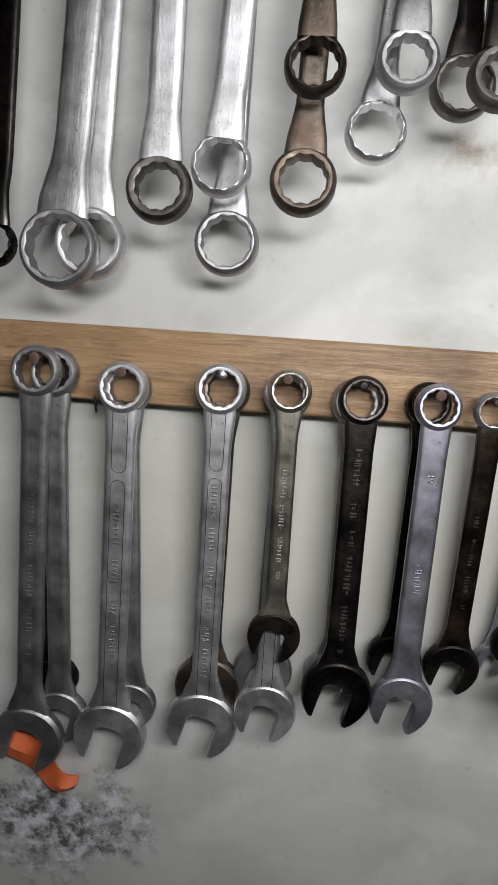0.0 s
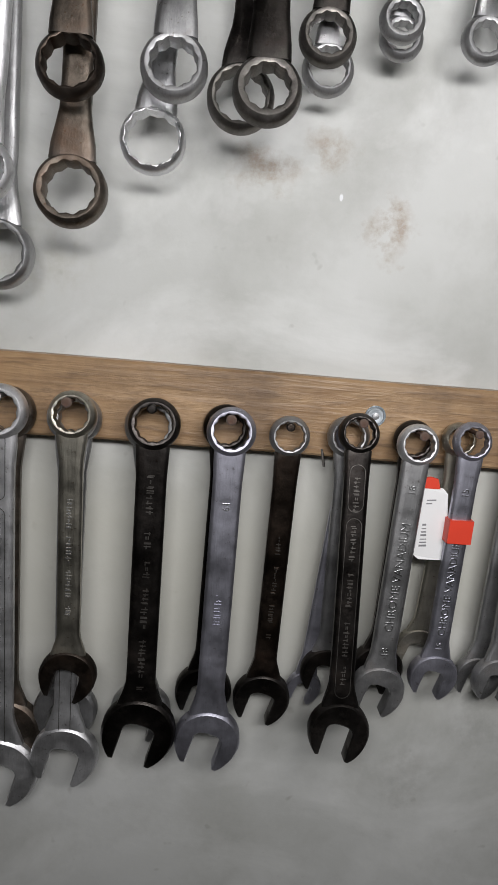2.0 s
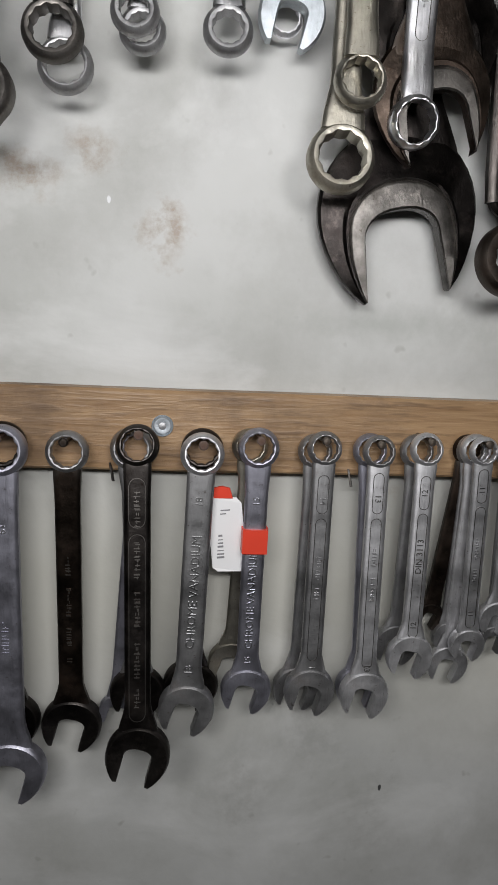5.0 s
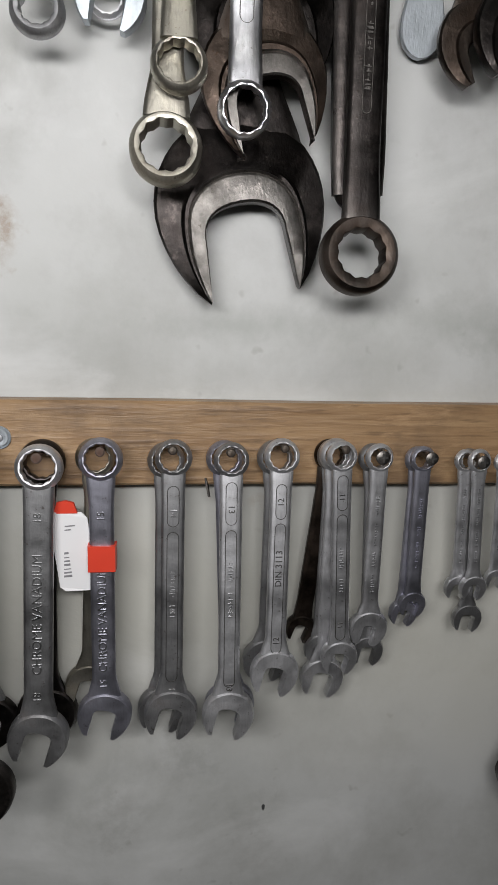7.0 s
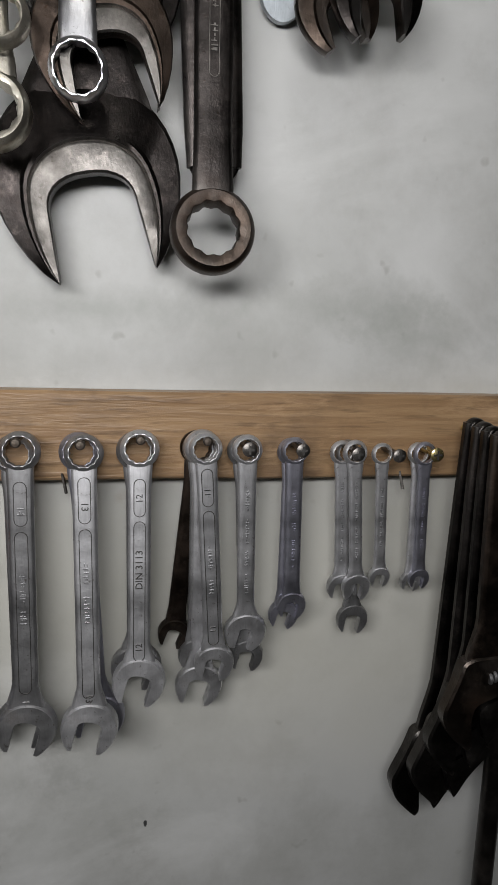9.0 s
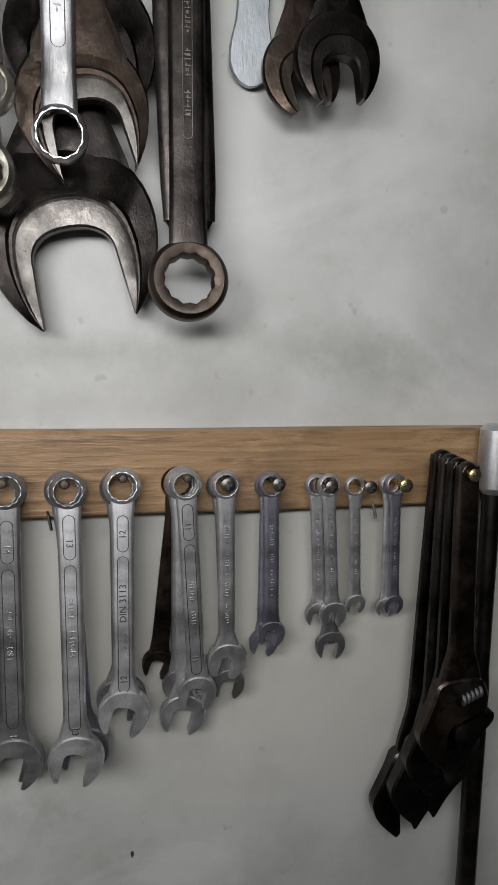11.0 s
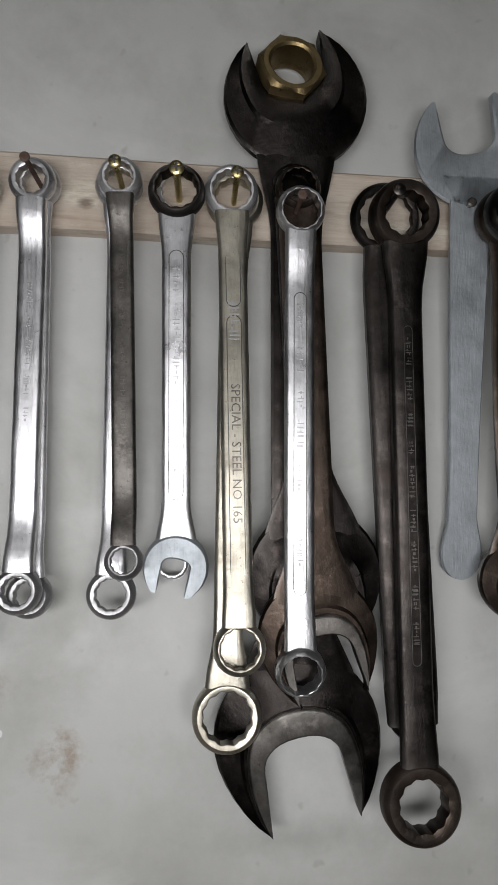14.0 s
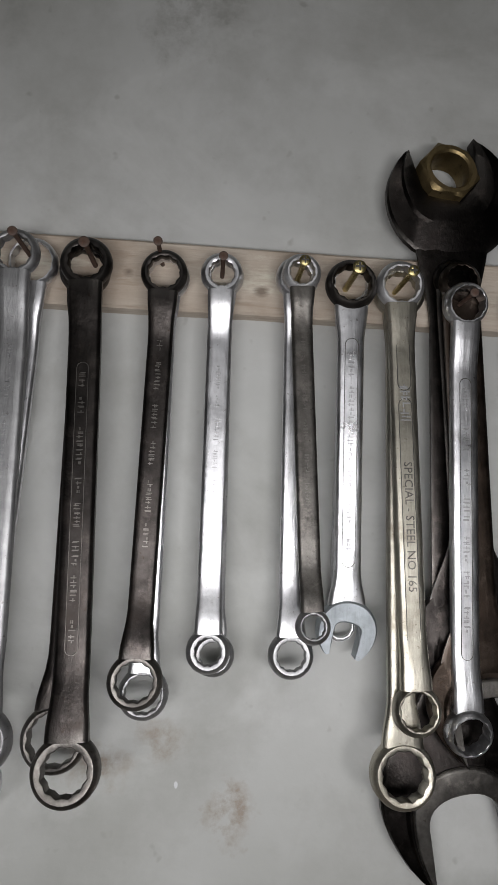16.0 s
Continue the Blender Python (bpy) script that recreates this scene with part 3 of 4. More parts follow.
combination("small chrome combination wrench beside a like one", (0.4547, 1.4387), 0.0067, (0.4605, 1.3574), 0.0082, 0.0080, 0.3710, 0.3800, mat=SATIN, bars=(0.2, 0.8, 0.24))
combination("small grey combination wrench with a rust-tipped open end", (0.4597, 1.4377), 0.0070, (0.4688, 1.3361), 0.0093, 0.0080, 0.3760, 0.3810, mat=DULL)
combination("very small grey combination wrench hung on a screw", (0.4769, 1.4379), 0.0061, (0.4828, 1.3631), 0.0062, 0.0072, 0.3690, 0.3780, mat=SATIN, bars=(0.25, 0.75, 0.24))
combination("very small bluish combination wrench hung on a brass screw", (0.5018, 1.4373), 0.0068, (0.5074, 1.3605), 0.0063, 0.0076, 0.3690, 0.3780, mat=BLUISH, bars=(0.25, 0.75, 0.24))
combination("very small chrome combination wrench behind a bluish one", (0.5008, 1.4363), 0.0064, (0.5032, 1.3581), 0.0060, 0.0068, 0.3750, 0.3800, mat=SATIN)

for hx, hz, hy, hr, hm, hk in ((-0.1311, 1.4586, 0.3620, 0.0042, NAIL, "nail"), (-0.0781, 1.4525, 0.3630, 0.0040, NAIL, "nail"), (-0.0174, 1.4539, 0.3620, 0.0042, MARK_LIGHT, "nail"), (0.0220, 1.4541, 0.3570, 0.0038, NAIL, "nail"),
                               (0.0668, 1.4522, 0.3655, 0.0038, DARK, "nail"), (0.1112, 1.4490, 0.3620, 0.0040, NAIL, "nail"), (0.1450, 1.4463, 0.3670, 0.0035, BROWN, "nail"), (0.1854, 1.4514, 0.3630, 0.0036, NAIL, "nail"),
                               (0.2203, 1.4463, 0.3620, 0.0036, NAIL, "nail"), (0.2517, 1.4491, 0.3620, 0.0033, NAIL, "nail"), (0.2886, 1.4487, 0.3655, 0.0034, RUST, "nail"), (0.3189, 1.4477, 0.3620, 0.0034, RUST, "nail"),
                               (0.3478, 1.4494, 0.3625, 0.0032, RUST, "nail"), (0.3808, 1.4485, 0.3610, 0.0032, RUST, "nail"), (0.4027, 1.4431, 0.3640, 0.0044, WORN, "screw"), (0.4309, 1.4420, 0.3640, 0.0042, WORN, "screw"),
                               (0.4609, 1.4396, 0.3630, 0.0042, WORN, "screw"), (0.4844, 1.4379, 0.3640, 0.0042, WORN, "screw"), (0.5063, 1.4378, 0.3645, 0.0044, ZINC, "screw")):
    hanger(hx, hz, hy, hr, hm, hk)
for hx, hz in ((-0.102, 1.431), (0.167, 1.428), (0.307, 1.425), (0.495, 1.421)):
    nail = tagged(new("bent_nail"), "thin nail point sticking out below the batten", "nail", "stray nail points")
    part("shaft", loft(bmesh.new(), [[(0.0009 * math.cos(a) + 0.0006 * k, -0.002 * k / 3 + 0.0009 * math.sin(a), 0.003 - 0.0035 * k) for a in [q * 1.2566 for q in range(5)]] for k in range(4)]), DARK, nail)
    nail.location = (hx, 0.3875, hz)

# washer head on the batten
wash = tagged(new("screw_washer"), "grey flat screw washer on the brown batten", "washer")
wash.location = (0.1970, 0.3863, 1.4530)
part("disc", ring_mesh(0.0062, 0.0018, 0.0018), PALE, wash)
part("screw_head", loft(bmesh.new(), [[(r * math.cos(a), v, r * math.sin(a)) for a in [q * 0.5236 for q in range(12)]] for r, v in ((0.0005, -0.0021), (0.0020, -0.0018), (0.0024, -0.0004))]), DULL, wash)

# red tape and price tag
tape = tagged(new("tape_band"), "bright red tape wrapped round a bluish wrench handle", "tape")
part("band", loft(bmesh.new(), [[(x, y, z) for x, y in ((-0.0072, -0.0036), (0.0072, -0.0036), (0.0075, -0.002), (0.0075, 0.0042), (-0.0075, 0.0042), (-0.0075, -0.002))] for z in (0.0072, 0.0, -0.0072)]), RED, tape)
tape.matrix_basis = pose(0.2502, 0.3712, 1.3895, 0, 1.2, 0) @ Matrix.Diagonal((1.0, 1.12, 1.0, 1))
tag = tagged(new("price_tag"), "white card price tag with a red top and small print", "tag")
bm = bmesh.new()
loft(bm, [[(x + sx * 0.0, y + 0.0008 * math.sin(x * 300), z) for x, z in ((-0.0085, 0.021), (-0.0065, 0.0235), (0.0062, 0.0215), (0.0085, 0.018), (0.0085, -0.0215), (0.006, -0.0235), (-0.006, -0.022), (-0.0085, -0.0195))] for y, sx in ((0.0, 1), (0.0007, 1))])
part("card", bm, PAPER, tag, "white card with rounded corners", 0)
bm = bmesh.new()
for k in range(6):
    box(bm, -0.0065, -0.0065 + (0.004, 0.009, 0.007, 0.0, 0.0, 0.0)[k] + 0.0001, -0.0003, 0.0, 0.0165 - 0.0021 * k, 0.0172 - 0.0021 * k)
for k in range(7):
    box(bm, -0.0068, -0.0022, -0.0003, 0.0, -0.001 - 0.0022 * k, -0.001 - 0.0022 * k + (0.0012, 0.0006, 0.0009)[k % 3])
part("print", bm, PRINT, tag, "small grey print", 0)
part("red_top", loft(bmesh.new(), [[(x, y, z) for x, z in ((-0.006, 0.0225), (0.0045, 0.0215), (0.0035, 0.0275), (0.0, 0.029), (-0.004, 0.0285))] for y in (-0.0006, 0.0012)]), RED, tag, "red hanging tab", 0)
tag.matrix_basis = pose(0.2345, 0.3750, 1.3915, 0, -6, -6) @ Matrix.Diagonal((1.18, 1, 1, 1))

# ---- wrenches on the upper batten ----
double_ring("dark slim double box wrench", (-0.1250, 1.8720), 0.0112, (-0.1520, 1.5230), 0.0135, 0.0125, 0.3620, 0.3550, BLACK)
double_ring("large bright double box wrench with a deep ring", (-0.0785, 1.8700), 0.0205, (-0.1100, 1.5210), 0.0221, 0.0215, 0.3580, 0.3450, DULL, 0.76, crank=0.007, panel=(0.4, 0.2, 0.62, 0.0006), bars=(0.35, 0.58, 0.20), low_mat=DULL)
double_ring("satin double box wrench behind a larger one", (-0.0745, 1.8710), 0.0186, (-0.0970, 1.5260), 0.0206, 0.0155, 0.3710, 0.3600, SATIN)
double_ring("satin double box wrench with a dark ring", (-0.0480, 1.8680), 0.0175, (-0.0550, 1.5550), 0.0184, 0.0200, 0.3620, 0.3500, SATIN, 0.66, low_mat=WORN, crank=0.004)
double_ring("bright double box wrench with an open ring", (0.0005, 1.8680), 0.0160, (-0.0210, 1.5680), 0.0166, 0.0190, 0.3600, 0.3500, SATIN, 0.8, crank=0.004)
double_ring("grey double box wrench behind a bright one", (-0.0095, 1.8680), 0.0170, (-0.0185, 1.5300), 0.0188, 0.0160, 0.3720, 0.3670, DULL)
double_ring("dark brown double box wrench hanging in front of a rusty one", (0.0280, 1.8680), 0.0145, (0.0261, 1.6138), 0.0157, 0.0170, 0.3580, 0.3380, RUST, low_mat=BROWN, crank=0.002)
double_ring("rusty double box wrench with a worn ring", (0.0330, 1.8680), 0.0168, (0.0236, 1.5614), 0.0181, 0.0162, 0.3700, 0.3510, RUST, 0.7, crank=0.002)
double_ring("dull grey double box wrench hanging in front of a bright one", (0.0780, 1.8730), 0.0132, (0.0731, 1.6201), 0.0162, 0.0175, 0.3620, 0.3468, DULL, 0.68, bars=(0.2, 0.8, 0.20), low_mat=DULL)
double_ring("bright double box wrench behind a dull one", (0.0845, 1.8720), 0.0140, (0.0618, 1.5915), 0.0169, 0.0145, 0.3730, 0.3659, CHROME, 0.8)
double_ring("big dark double box wrench with blackened rings", (0.1165, 1.8685), 0.0143, (0.1179, 1.6097), 0.0164, 0.0188, 0.3620, 0.3365, DARK, 0.64, panel=(0.36, 0.22, 0.8, 0.0007), bars=(0.24, 0.78, 0.20), low_mat=WORN, mark=MARK_LIGHT, crank=0.005)
double_ring("dark grey double box wrench hidden behind a dark one", (0.1135, 1.8680), 0.0143, (0.1058, 1.6146), 0.0173, 0.0150, 0.3730, 0.3645, DARK, low_mat=WORN)
double_ring("dark double box wrench with a raised stamped handle", (0.1590, 1.8650), 0.0131, (0.1471, 1.6440), 0.0144, 0.0150, 0.3660, 0.3595, DARK, 0.66, bars=(0.16, 0.72, 0.24), mark=MARK_LIGHT, low_mat=WORN)
# grey lower rings on the next four: dark reflections put into the colour
double_ring("bright chrome double box wrench behind a dark one", (0.1597, 1.8655), 0.0134, (0.1502, 1.6340), 0.0136, 0.0135, 0.3740, 0.3725, CHROME, 0.7, low_mat=DULL)
double_ring("polished chrome double box wrench", (0.1915, 1.8655), 0.0120, (0.1848, 1.6572), 0.0118, 0.0150, 0.3670, 0.3660, CHROME, 0.58, bars=(0.25, 0.6, 0.20), mark=MARK_LIGHT, low_mat=DULL)
double_ring("chrome double box wrench behind a like one", (0.1925, 1.8670), 0.0119, (0.1876, 1.6530), 0.0117, 0.0126, 0.3745, 0.3760, SATIN, 0.58, low_mat=DULL)
double_ring("bright chrome double box wrench hung on a yellow screw", (0.2351, 1.8655), 0.0125, (0.2298, 1.6534), 0.0125, 0.0135, 0.3710, 0.3700, CHROME, 0.6, low_mat=DULL)
double_ring("small brown double box wrench in front of a chrome one", (0.2365, 1.8655), 0.0110, (0.2388, 1.6727), 0.0093, 0.0128, 0.3625, 0.3500, WORN, 0.62, bars=(0.2, 0.7, 0.22), top_mat=SATIN, low_mat=DULL, mark=OLIVE)
combination("bright combination wrench with a sunk lettered panel", (0.2654, 1.8600), 0.0148, (0.2622, 1.6655), 0.0166, 0.0165, 0.3640, 0.3780, CHROME, 12, 0.44, 0.7, (0.5, 0.16, 0.82, 0.0008), bars=(0.2, 0.78, 0.24), ring_mat=DARK, jaw_mat=PALE, group="wrenches on the upper batten")
double_ring("small chrome double box wrench behind a combination wrench", (0.2670, 1.8640), 0.0124, (0.2600, 1.6662), 0.0090, 0.0103, 0.3745, 0.3860, SATIN, deep=0.5)
double_ring("yellowed double box wrench with a long lettered panel", (0.2939, 1.8605), 0.0139, (0.2935, 1.6285), 0.0130, 0.0160, 0.3645, 0.3530, OLIVE, 0.7, (0.5, 0.10, 0.93, 0.0005), words=(("SPECIAL - STEEL NO 165", 0.0066, 90, 0.59), ("7/8", 0.0064, 90, 0.13)), bars=(0.25, 0.37, 0.4), mark=WORN, top_mat=SATIN, crank=0.003)
double_ring("longer yellowed double box wrench behind a like one", (0.2960, 1.8595), 0.0152, (0.2871, 1.5944), 0.0172, 0.0160, 0.3730, 0.3580, OLIVE, 0.68, crank=0.002)
double_ring("chrome double box wrench with deep cranked rings", (0.3290, 1.8478), 0.0125, (0.3242, 1.6138), 0.0128, 0.0166, 0.3570, 0.3605, CHROME, 0.76, (0.42, 0.18, 0.84, 0.0006), bars=(0.2, 0.82, 0.24), crank=0.004, deep=0.85, low_mat=CHROME, tilt_b=8)
double_ring("large dark brown double box wrench", (0.3860, 1.8494), 0.0188, (0.3826, 1.5486), 0.0198, 0.0188, 0.3640, 0.3560, DARK, 0.6, (0.26, 0.2, 0.78, 0.0008), bars=(0.22, 0.76, 0.18), low_mat=BROWN, top_mat=BROWN, mark=OLIVE, crank=0.003, flare=0.95)


def open_wrench(label, top, bottom, Rb, w, y, yb, mat, ang, slot, thick, Rt=0, top_ang=180, top_slot=0.5, lip=0.4, step=0.0012, taper=0.05, reach=1.15, sweep=150, lip_mat=None, bend=0.0, end="jaw", worn=None, crown=0.02, group="wrenches on the upper batten"):
    """An open-ended wrench; the top may carry a second open end, a ring, or a plain rounded end."""
    ob = tagged(new("open_end_wrench"), label, "wrench", group)
    L = place(ob, top, bottom, y + thick / 2, yb + thick / 2)
    part("open_end", jaw_mesh(Rb, 2 * Rb * slot, thick * 1.1, ang, (0, 0, -L), lip, step, sweep, taper, reach, crown), lip_mat or mat, ob)
    if worn:
        part("worn_lip", jaw_mesh(Rb, 2 * Rb * slot, 0.0012, ang, (0, -thick * 0.55 - 0.0003, -L), 0.8, 0.0003, sweep, taper, reach, crown, 0.36), worn, ob, "worn bright lip round the mouth")
    if Rt and end == "jaw":
        part("open_end", jaw_mesh(Rt, 2 * Rt * top_slot, thick * 1.1, top_ang, (0, 0, 0), lip, step, sweep, taper, 1.0, crown), mat, ob)
    elif Rt:
        part("box_end", ring_mesh(Rt, Rt * 0.7, thick * 1.4), mat, ob)
    part("handle", shank_mesh(w, thick * 0.52, -Rt * 0.5, -L + Rb * 0.4, max(w, Rt * 1.15), Rb * 1.5, 0, 0, 0, None, 1.0, min(0.3, 1.5 * Rb / L), bend), mat, ob)
    return ob


open_wrench("huge blackened open-end wrench with an upper open head", (0.3310, 1.9205), (0.3250, 1.5740), 0.0445, 0.028, 0.3785, 0.381, BLACK, -12, 0.47, 0.008, 0.0400, 167, 0.45, 0.42, 0.0016, 0.06, 1.25, 147, worn=WORN)
open_wrench("large dark open-end wrench with worn bright lips", (0.3290, 1.8630), (0.3345, 1.6295), 0.0310, 0.022, 0.3655, 0.368, BROWN, -12, 0.52, 0.006, 0.012, lip=0.45, step=0.0014, taper=0.06, reach=1.25, sweep=148, end="ring", worn=WORN)
open_wrench("large blackened open-end wrench at the back of a stack", (0.3280, 1.8670), (0.3348, 1.6595), 0.0355, 0.022, 0.372, 0.3745, BLACK, -4, 0.46, 0.0055, 0.012, end="ring", taper=0.06, reach=1.1)

nut = tagged(new("hex_nut"), "large old brass hex nut held in a black wrench head", "nut")
bm = bmesh.new()
loops = []
for k in range(36):
    a = 2 * math.pi * k / 36
    hx = 0.0168 / math.cos((a + math.pi / 6) % (math.pi / 3) - math.pi / 6)
    ri = 0.0122 + 0.0003 * math.sin(3 * a)
    loops.append([Vector((r * math.sin(a), v, r * math.cos(a))) for r, v in ((ri, -0.008), (ri + 0.0012, -0.0092), (0.0162, -0.0092), (hx, -0.0075), (hx, 0.0075), (0.0160, 0.0090), (ri, 0.0085), (ri - 0.0006, 0.004), (ri, 0.001), (ri - 0.0006, -0.002), (ri, -0.005))])
part("body", loft(bm, loops, closed=True), BRASS, nut, smooth=25)
nut.matrix_basis = pose(0.3280, 0.3835, 1.9345, -8, 12, 4)

double_ring("dark brown double box wrench behind a larger one", (0.3781, 1.8509), 0.0195, (0.3853, 1.5837), 0.0125, 0.0305, 0.3745, 0.3770, DARK, 0.72, crank=0.0, deep=0.3, flare=2.1, solid=True)


def flat_wrench():
    """A stamped sheet-steel wrench with an upward mouth and a rounded tail."""
    ob = tagged(new("flat_open_wrench"), "galvanised flat sheet-steel open wrench with a rounded tail", "wrench", "wrenches on the upper batten")
    L = place(ob, (0.4279, 1.8871), (0.4202, 1.6630), 0.3780, 0.3930)
    part("open_end", jaw_mesh(0.0325, 0.0300, 0.0042, 168, (0, 0, 0.004), 0.9, 0.0, 146, 0.04, 1.05, 0.1), PALE, ob)
    loops = []
    for k in range(41):
        s = 1 - (1 - k / 40) ** 2
        z = -0.012 - (L - 0.012 + 0.011) * s
        ww = 0.0114 - 0.0030 * smoothstep(0.0, 0.8, s) + 0.0032 * smoothstep(0.84, 0.93, s)
        tail = (s - 0.94) / 0.06
        if tail > 0:
            ww *= math.sqrt(max(0.003, 1 - tail * tail))
        ww += 0.008 * (1 - smoothstep(0, 0.05, s))
        loops.append([(-ww, 0.0008, z), (-ww, -0.0014, z), (-ww * 0.93, -0.0021, z), (ww * 0.93, -0.0021, z), (ww, -0.0014, z), (ww, 0.0008, z), (ww * 0.9, 0.002, z), (-ww * 0.9, 0.002, z)])
    part("handle", loft(bmesh.new(), loops), PALE, ob)
    return ob


flat_wrench()
open_wrench("black curved wrench with a ring above and a hooked open end", (0.4441, 1.8505), (0.4429, 1.6542), 0.0205, 0.0140, 0.3700, 0.3710, BROWN, -20, 0.36, 0.007, 0.0165, end="ring", taper=0.02, reach=1.1, bend=-0.003, sweep=146)
open_wrench("black open-end wrench hanging in front of a curved one", (0.4451, 1.8495), (0.4584, 1.6570), 0.0220, 0.0155, 0.3600, 0.3600, BLACK, -2, 0.43, 0.008, 0.0165, end="ring", taper=0.04, reach=1.12, bend=0.003, sweep=146)

for hx, hz, hy, hr, hm, hk in ((-0.1280, 1.8780, 0.357, 0.0036, NAIL, "nail"), (-0.0815, 1.8820, 0.352, 0.004, NAIL, "nail"), (-0.0540, 1.8780, 0.354, 0.004, NAIL, "nail"), (-0.0115, 1.8770, 0.352, 0.004, NAIL, "nail"), (0.0330, 1.8760, 0.352, 0.004, NAIL, "nail"),
                               (0.0799, 1.8799, 0.352, 0.0036, NAIL, "nail"), (0.1175, 1.8750, 0.352, 0.004, NAIL, "nail"), (0.1567, 1.8765, 0.352, 0.0034, NAIL, "nail"), (0.1920, 1.8700, 0.354, 0.0034, NAIL, "nail"),
                               (0.2361, 1.8669, 0.350, 0.0036, ZINC, "screw"), (0.2660, 1.8640, 0.350, 0.0042, ZINC, "screw"), (0.2960, 1.8625, 0.350, 0.0036, ZINC, "screw"), (0.3275, 1.8493, 0.345, 0.0032, NAIL, "nail"),
                               (0.3786, 1.8559, 0.352, 0.0044, DARK, "nail"), (0.4255, 1.8591, 0.372, 0.0030, WORN, "screw"), (0.4613, 1.8527, 0.354, 0.0036, NAIL, "nail")):
    hanger(hx, hz, hy, hr, hm, hk, 0.387)


# ---- adjustable wrenches and bar at the end of the lower batten ----
def rounded(pts, times=2):
    """Cuts the corners of a closed outline."""
    for _ in range(times):
        pts = [(p[0] * (1 - f) + q[0] * f, p[1] * (1 - f) + q[1] * f) for p, q in zip(pts, pts[1:] + pts[:1]) for f in (0.2, 0.8)]
    return pts


def adjustable(label, top, bottom, y, yb, size, mat, lean=0.0):
    ob = tagged(new("adjustable_wrench"), label, "wrench", "adjustable wrenches")
    th = 0.0085 * size
    L = place(ob, top, bottom, y + th / 2, yb + th / 2)
    k = size
    part("handle", shank_mesh(0.0155 * k, th * 0.8, 0.010 * k, -L + 0.012 * k, 0.015 * k, 0.030 * k, 0, 0, 0, (0.66, 0.12, 0.86, 0.0009), 1.15, 0.2), mat, ob)
    head = [(-0.017, 0.016), (-0.021, 0.002), (-0.026, -0.010), (-0.031, -0.022), (-0.026, -0.036), (-0.012, -0.050), (-0.0095, -0.050), (-0.012, -0.030), (-0.009, -0.018), (0.006, -0.013), (0.019, -0.008), (0.020, 0.002), (0.015, 0.016)]
    loops = [[(x * k * q, v * th, z * k * q) for x, z in rounded(head)] for q, v in ((0.93, -0.62), (1.0, -0.45), (1.0, 0.45), (0.95, 0.6))]
    part("fixed_jaw", loft(bmesh.new(), [[(x, y2, z - L) for x, y2, z in lp] for lp in loops]), mat, ob)
    slide = [(-0.004, -0.020), (0.024, -0.009), (0.025, -0.017), (0.018, -0.024), (0.010, -0.034), (0.0035, -0.046), (0.0015, -0.046), (-0.004, -0.030)]
    loops = [[(x * k, v * th, z * k - L) for x, z in rounded(slide)] for v in (-0.42, -0.3, 0.42)]
    part("sliding_jaw", loft(bmesh.new(), loops), BLACK, ob)
    bm = bmesh.new()
    for q in range(5):
        loft(bm, [[((0.001 + 0.0030 * q + e) * k, r * k * math.cos(a), (0.0005 + 0.0012 * q + r * math.sin(a)) * k - L) for a in [w * 0.5236 for w in range(12)]] for e, r in ((0, 0.0034), (0.0007, 0.0042), (0.0016, 0.0042), (0.0023, 0.0034))])
    bm.transform(Matrix.Translation((-0.002 * k, -th * 0.5, 0.001)))
    part("worm_screw", bm, DULL, ob)
    part("hanging_eye", ring_mesh(0.0068 * k, 0.0042 * k, th * 0.86, points=12, at=(0, 0, 0.006 * k)), mat, ob)
    return ob


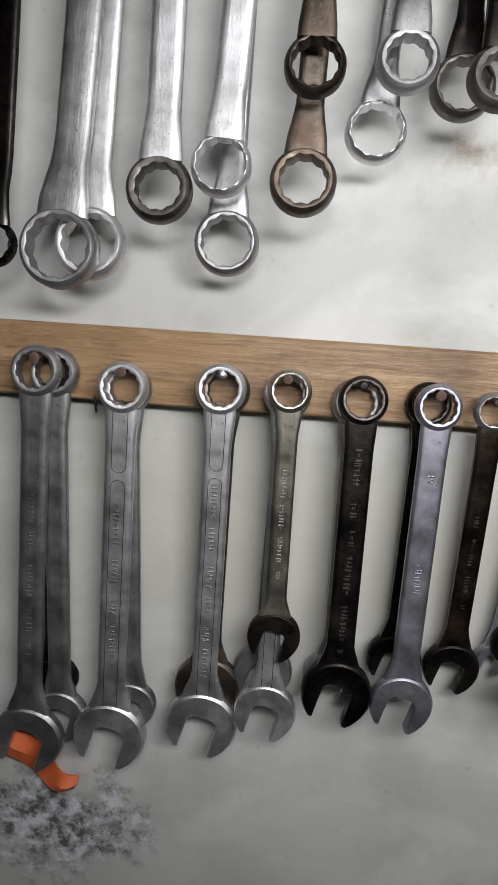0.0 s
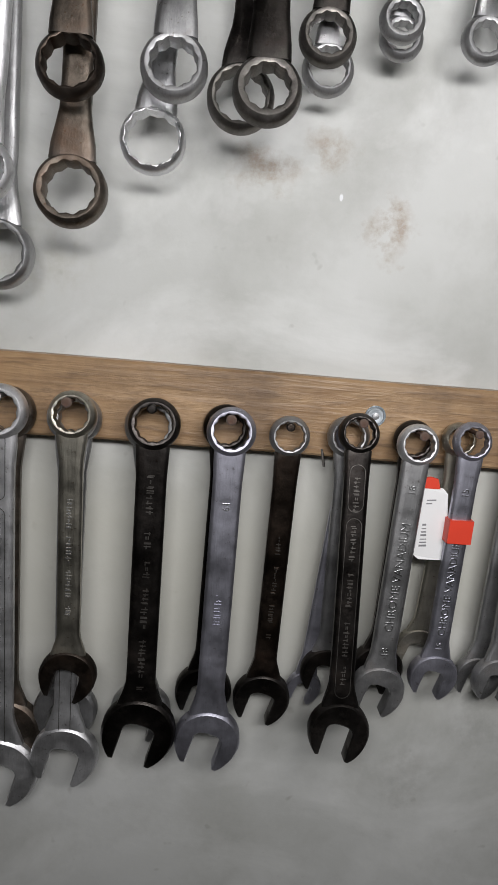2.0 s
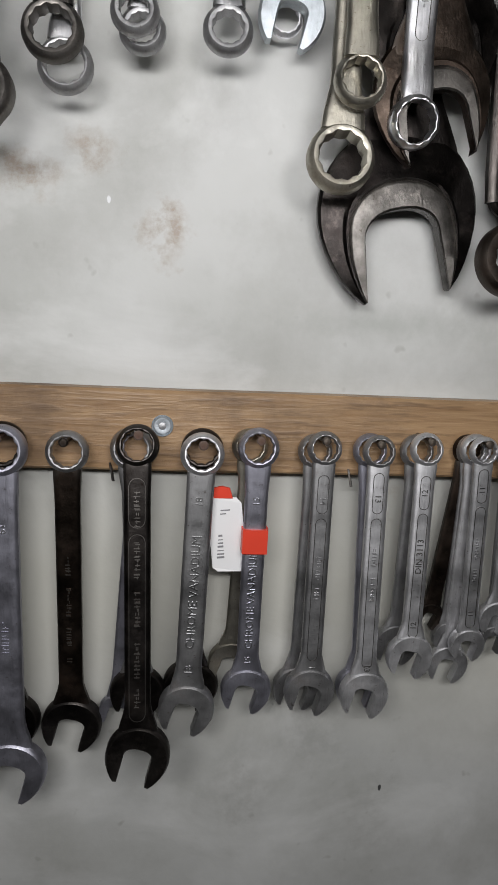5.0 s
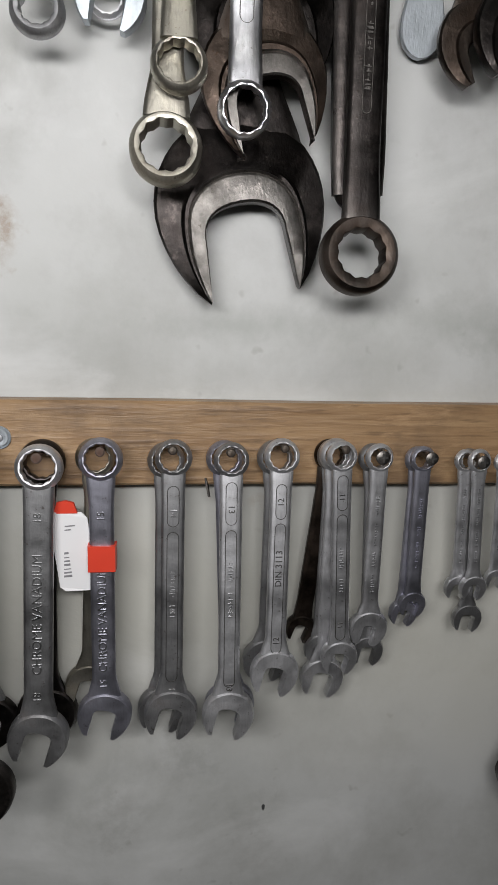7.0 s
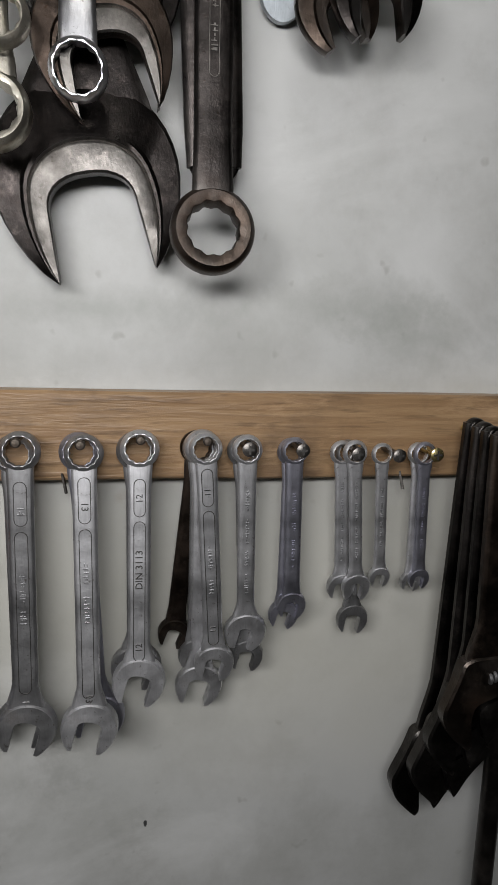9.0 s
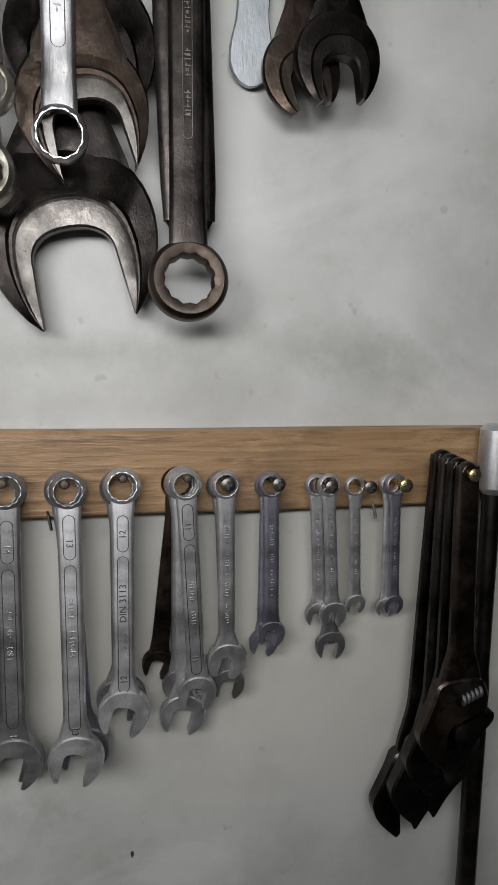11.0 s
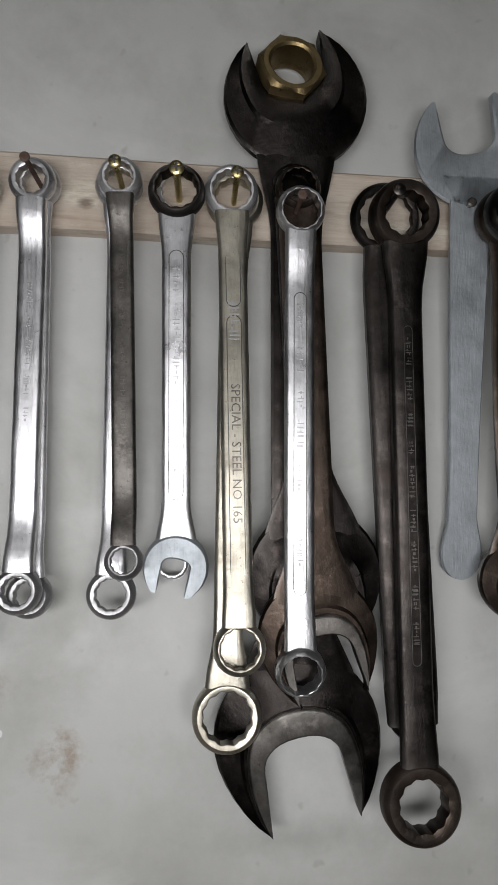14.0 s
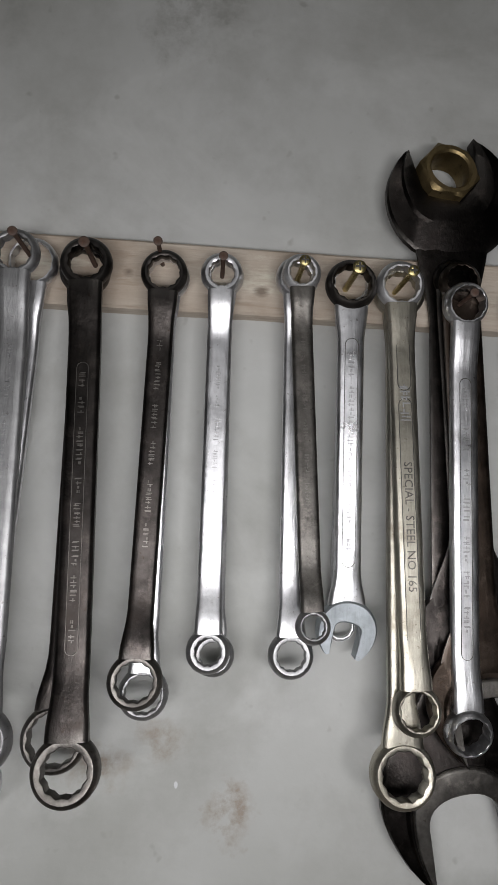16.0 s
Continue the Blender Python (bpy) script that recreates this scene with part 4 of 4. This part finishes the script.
adjustable("black adjustable wrench at the front of a stack", (0.5325, 1.4435), (0.5345, 1.315), 0.343, 0.341, 0.86, BROWN)
adjustable("black adjustable wrench second in a stack", (0.5318, 1.4440), (0.5325, 1.293), 0.351, 0.350, 0.88, BLACK)
adjustable("dark adjustable wrench with a bigger head in a stack", (0.5312, 1.4445), (0.5295, 1.267), 0.359, 0.359, 0.91, DARK)
adjustable("black adjustable wrench at the back of a stack", (0.5305, 1.4450), (0.5245, 1.251), 0.367, 0.370, 0.94, BLACK)
hanger(0.5325, 1.4485, 0.338, 0.0040, ZINC, "screw")

bar = tagged(new("breaker_bar"), "long dark steel bar with a chrome head hanging on the batten", "bar")
part("rod", loft(bmesh.new(), [[(r * math.cos(a), r * math.sin(a), z) for a in [q * 0.3927 for q in range(16)]] for r, z in ((0.0052, 0.0), (0.0056, -0.01), (0.0056, -0.13), (0.0064, -0.14), (0.0064, -0.43), (0.005, -0.436))]), DARK, bar)
part("head", loft(bmesh.new(), [[(r * math.cos(a), r * math.sin(a), z) for a in [q * 0.3927 for q in range(16)]] for r, z in ((0.006, 0.026), (0.009, 0.023), (0.0095, 0.0), (0.0088, -0.012), (0.0058, -0.016))]), SATIN, bar)
bar.matrix_basis = pose(0.5650, 0.372, 1.445, 0, 0.0, 0)
hanger(0.5650, 1.458, 0.360, 0.004, NAIL, "nail")

# orange ribbon caught below the largest wrench
rib = tagged(new("orange_ribbon"), "crumpled orange plastic ribbon hanging by the damp patch", "ribbon")
loops = []
for k in range(13):
    s = k / 12
    x, z = -0.030 + 0.062 * s, 0.014 - 0.036 * s + 0.006 * math.sin(7 * s)
    wd, yy = 0.007 + 0.004 * math.sin(3.1 * s + 0.4), -0.004 * math.sin(9 * s)
    loops.append([(x - 0.3 * wd, yy - 0.0035, z - wd), (x + 0.2 * wd, yy - 0.006 + 0.003 * math.cos(11 * s), z), (x + 0.4 * wd, yy - 0.003, z + wd), (x + 0.4 * wd, yy - 0.002, z + wd), (x + 0.2 * wd, yy - 0.005 + 0.003 * math.cos(11 * s), z - 0.0006), (x - 0.3 * wd, yy - 0.0025, z - wd)])
part("strip", loft(bmesh.new(), loops), ORANGE, rib)
rib.location = (-0.150, 0.396, 1.160)
